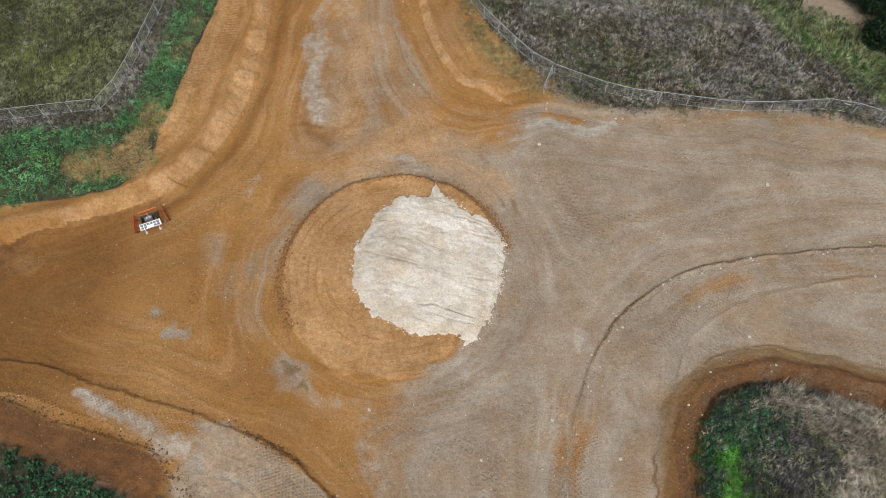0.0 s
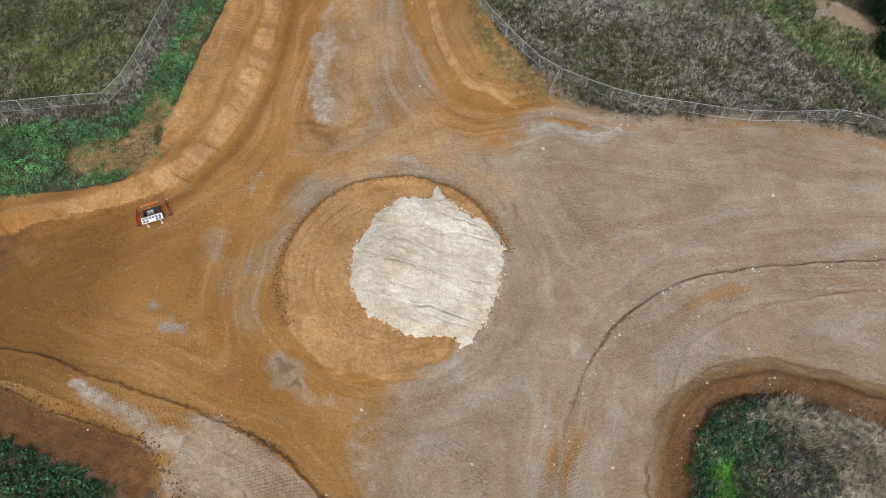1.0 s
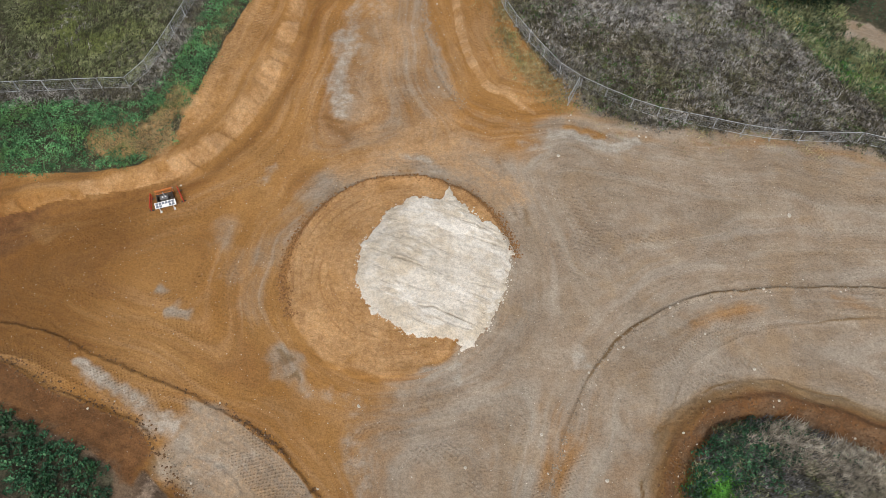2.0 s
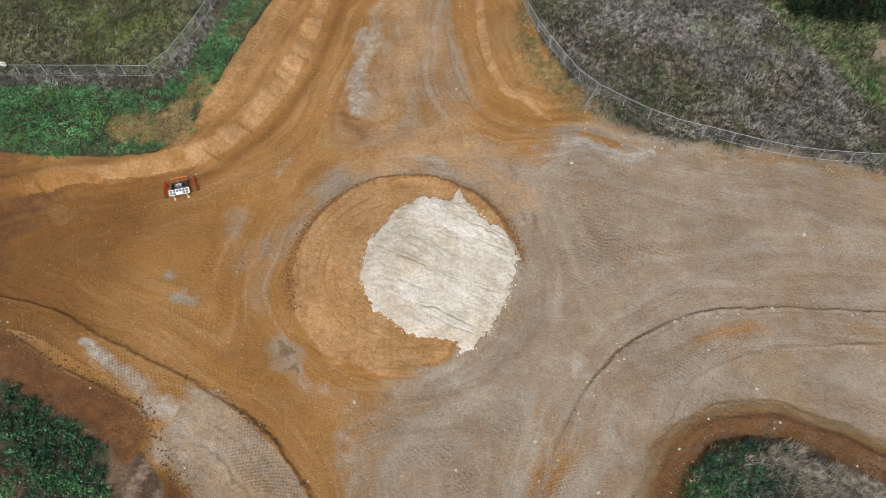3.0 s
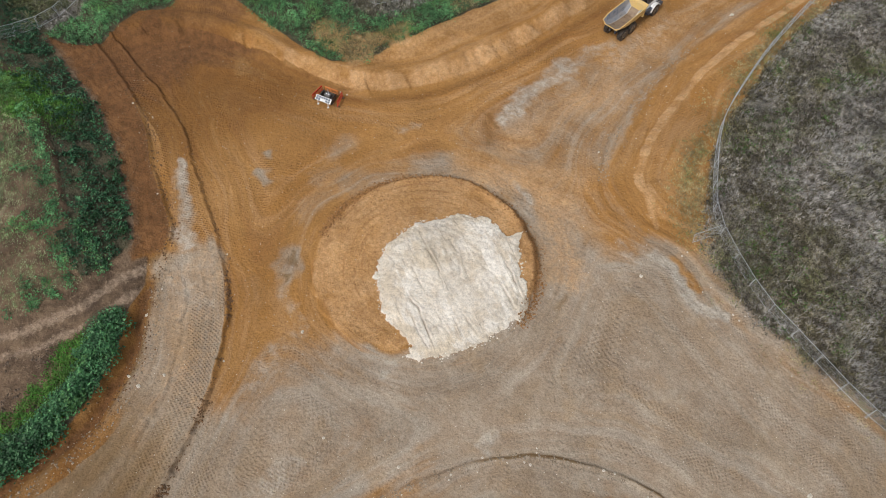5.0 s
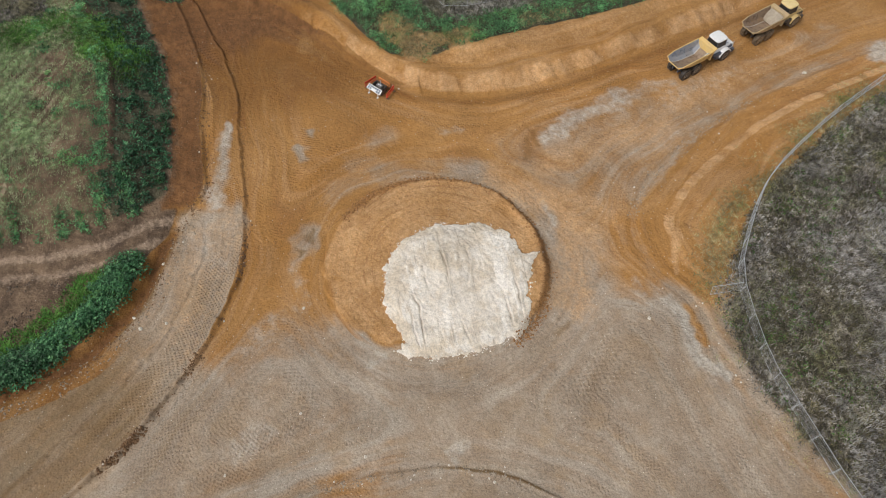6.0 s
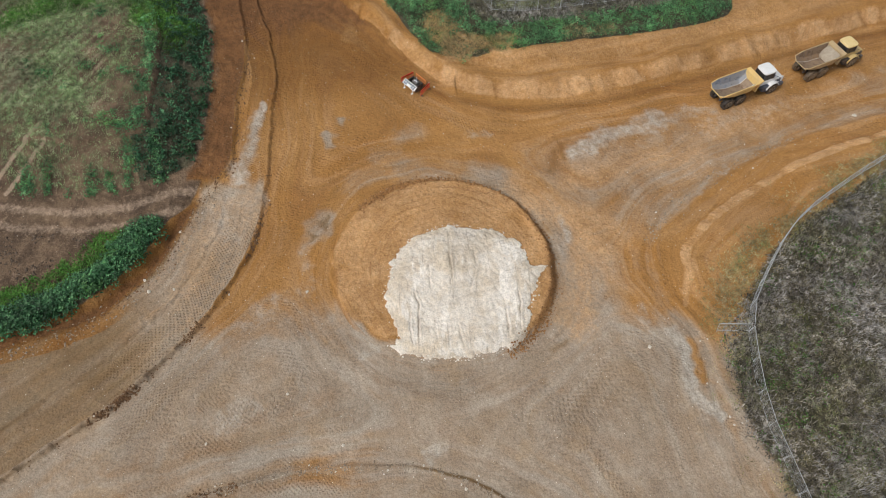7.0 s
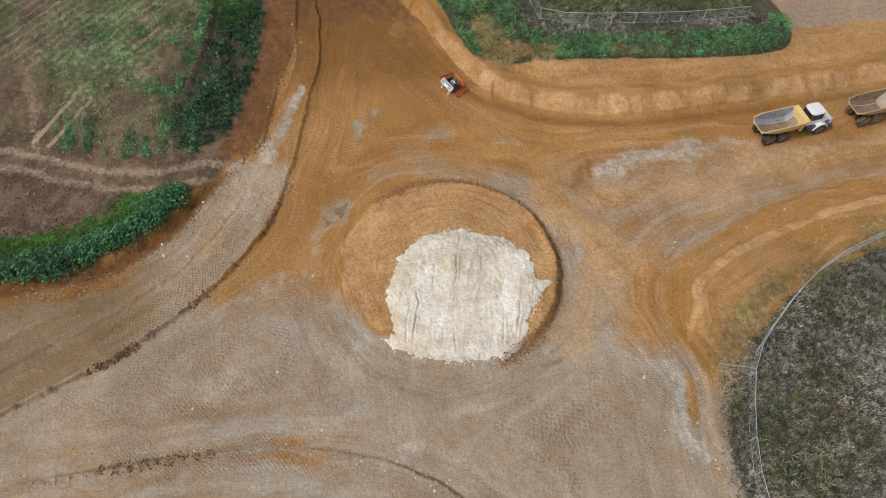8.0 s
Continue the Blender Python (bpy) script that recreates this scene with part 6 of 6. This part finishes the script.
for line, count, reach in ((SE_RIDGE[8:], 46, 0.5), (SE_EDGE[25:-20], 16, 1.2), (SW_EDGE[25:110], 14, 0.8), (SW_STEP[24:60], 9, 1.2), (NE_TOE[30:90], 26, 1.5)):
    for k in RNG.integers(0, len(line), count):
        q = line[int(k)] + RNG.normal(0, reach, 2)
        if -60 < q[0] < 58 and -14 < q[1] < 105:
            rock(float(q[0]), float(q[1]), float(RNG.uniform(0.06, 0.17)))


def lumps(name, label, x, y, size, material, category):
    """Many small angular lumps in one mesh."""
    shape = np.array([(1, 0, 0), (-1, 0, 0), (0, 1, 0), (0, -1, 0), (0, 0, 1), (0, 0, -1.0)])
    tri = np.array([(0, 2, 4), (2, 1, 4), (1, 3, 4), (3, 0, 4), (2, 0, 5), (1, 2, 5), (3, 1, 5), (0, 3, 5)])
    n = len(x)
    co = np.repeat(shape[None], n, 0) * RNG.uniform(0.6, 1.2, (n, 6, 1)) * size[:, None, None] * np.array([1, 1, 0.7])
    a = RNG.uniform(0, 2 * math.pi, n)[:, None]
    co = np.stack([co[..., 0] * np.cos(a) - co[..., 1] * np.sin(a), co[..., 0] * np.sin(a) + co[..., 1] * np.cos(a), co[..., 2]], -1)
    co += np.stack([x, y, height(x, y) + 0.1 * size], -1)[:, None]
    tris = (np.arange(n)[:, None, None] * 6 + tri).reshape(-1, 3)
    return tagged(new(name, sheet(name, co.reshape(-1, 3), tris, material, False)), label, category, kind="stuff")


def along_line(line, count, reach):
    k = RNG.integers(0, len(line), count)
    q = line[k] + RNG.normal(0, reach, (count, 2))
    return q[:, 0], q[:, 1]


x, y = along_line(CHALK, 620, 0.2)
lumps("chalk_lumps", "broken white chalk lumps round the chalk pad", x, y, 0.02 + 0.15 * RNG.uniform(0, 1, len(x)) ** 4, CHALKROCK, "stones")
a = RNG.uniform(0.3, 3.75, 3600)
r = ISLAND_R - 0.25 + RNG.normal(0, 0.38, 3600)
lumps("rim_clods", "dark broken earth clods along the island rim", ISLAND[0] + r * np.cos(a), ISLAND[1] + r * np.sin(a), 0.04 + 0.17 * RNG.uniform(0, 1, 3600) ** 3, RIMCLOD, "clods")
x, y = along_line(SE_RIDGE[6:-6], 2000, 0.24)
lumps("ridge_clods", "grey clods heaped along the grader ridge", x, y, RNG.uniform(0.04, 0.13, len(x)), GREYCLOD, "clods")
x, y = along_line(SW_EDGE[14:70], 420, 0.22)
lumps("edge_clods", "brown clods along the broken lane edge", x, y, 0.03 + 0.12 * RNG.uniform(0, 1, len(x)) ** 2, CLOD, "clods")
x, y = along_line(SE_EDGE[22:-14], 1100, 0.7)
lumps("cut_clods", "dark clods in the bottom of the cut", x, y, RNG.uniform(0.05, 0.2, len(x)), CLOD, "clods")
x, y = along_line(SW_STEP[20:62], 700, 0.5)
lumps("step_clods", "brown clods along the foot of the step", x, y, RNG.uniform(0.05, 0.18, len(x)), CLOD, "clods")
x, y = scatter(-60, 56, -12, 110, 0.30, lambda x, y, d: (1 - ss(-1, 0, d["nw"])) * (1 - ss(-1, 1, d["neg"])) * (1 - ss(0, 1, d["se"])) * (1 - ss(0, 1, d["step"])) * (d["r"] > ISLAND_R))
lumps("loose_gravel", "small pale stones strewn over the haul road", x, y, RNG.uniform(0.02, 0.075, len(x)) ** 1.0, LIMESTONE, "stones")
x, y = scatter(-30, -13, -24, 4, 9.0, lambda x, y, d: ss(1.6, 2.6, -d["track"]) * ss(1.5, 3.0, d["step"]) * (np.abs(d["hedge"] + 1.0) > 3.0) * ss(-0.3, 0.4, cells(x, y, 2.2, 75)))
lumps("topsoil_clods", "dark ploughed topsoil clods beside the track", x, y, 0.05 + 0.2 * RNG.uniform(0, 1, len(x)) ** 2, DARKCLOD, "clods")
x, y = along_line(SW_STEP[(SW_STEP[:, 0] > -26) & (SW_STEP[:, 1] > -14)], 650, 0.7)
lumps("bank_rubble", "pale and brown rubble along the edge of the lane", x + 0.5, y + 0.6, 0.03 + 0.16 * RNG.uniform(0, 1, len(x)) ** 3, GREYCLOD, "clods")
k = np.concatenate([RNG.normal(c, 0.7, m) for c, m in ((-1.0, 130), (1.3, 160), (8.6, 60), (16.8, 90), (18.0, 70))])
rise = SW_EDGE[(SW_EDGE[:, 0] > -24) & (SW_EDGE[:, 1] > -25)]
east = np.interp(k, rise[:, 1], rise[:, 0])
lumps("edge_rubble", "dark heaps of broken earth along the lane edge", east + RNG.normal(0, 0.25, len(k)), k + RNG.normal(0, 0.25, len(k)), 0.05 + 0.2 * RNG.uniform(0, 1, len(k)) ** 2, CLOD, "clods")
x, y = along_line(SE_RIDGE[(SE_RIDGE[:, 1] > 0) & (SE_RIDGE[:, 1] < 11.6)], 380, 0.3)
lumps("ridge_rubble", "dark broken clods heaped along the faded ridge", x, y, 0.04 + 0.16 * RNG.uniform(0, 1, len(x)) ** 2, CLOD, "clods")
x, y = along_line(NE_TOE[(NE_TOE[:, 1] > 63) & (NE_TOE[:, 1] < 90) & (NE_TOE[:, 0] < 0)], 700, 0.5)
lumps("toe_stones", "grey stones and clods along the foot of the bank", x - 0.4, y, 0.03 + 0.15 * RNG.uniform(0, 1, len(x)) ** 3, GREYCLOD, "stones")
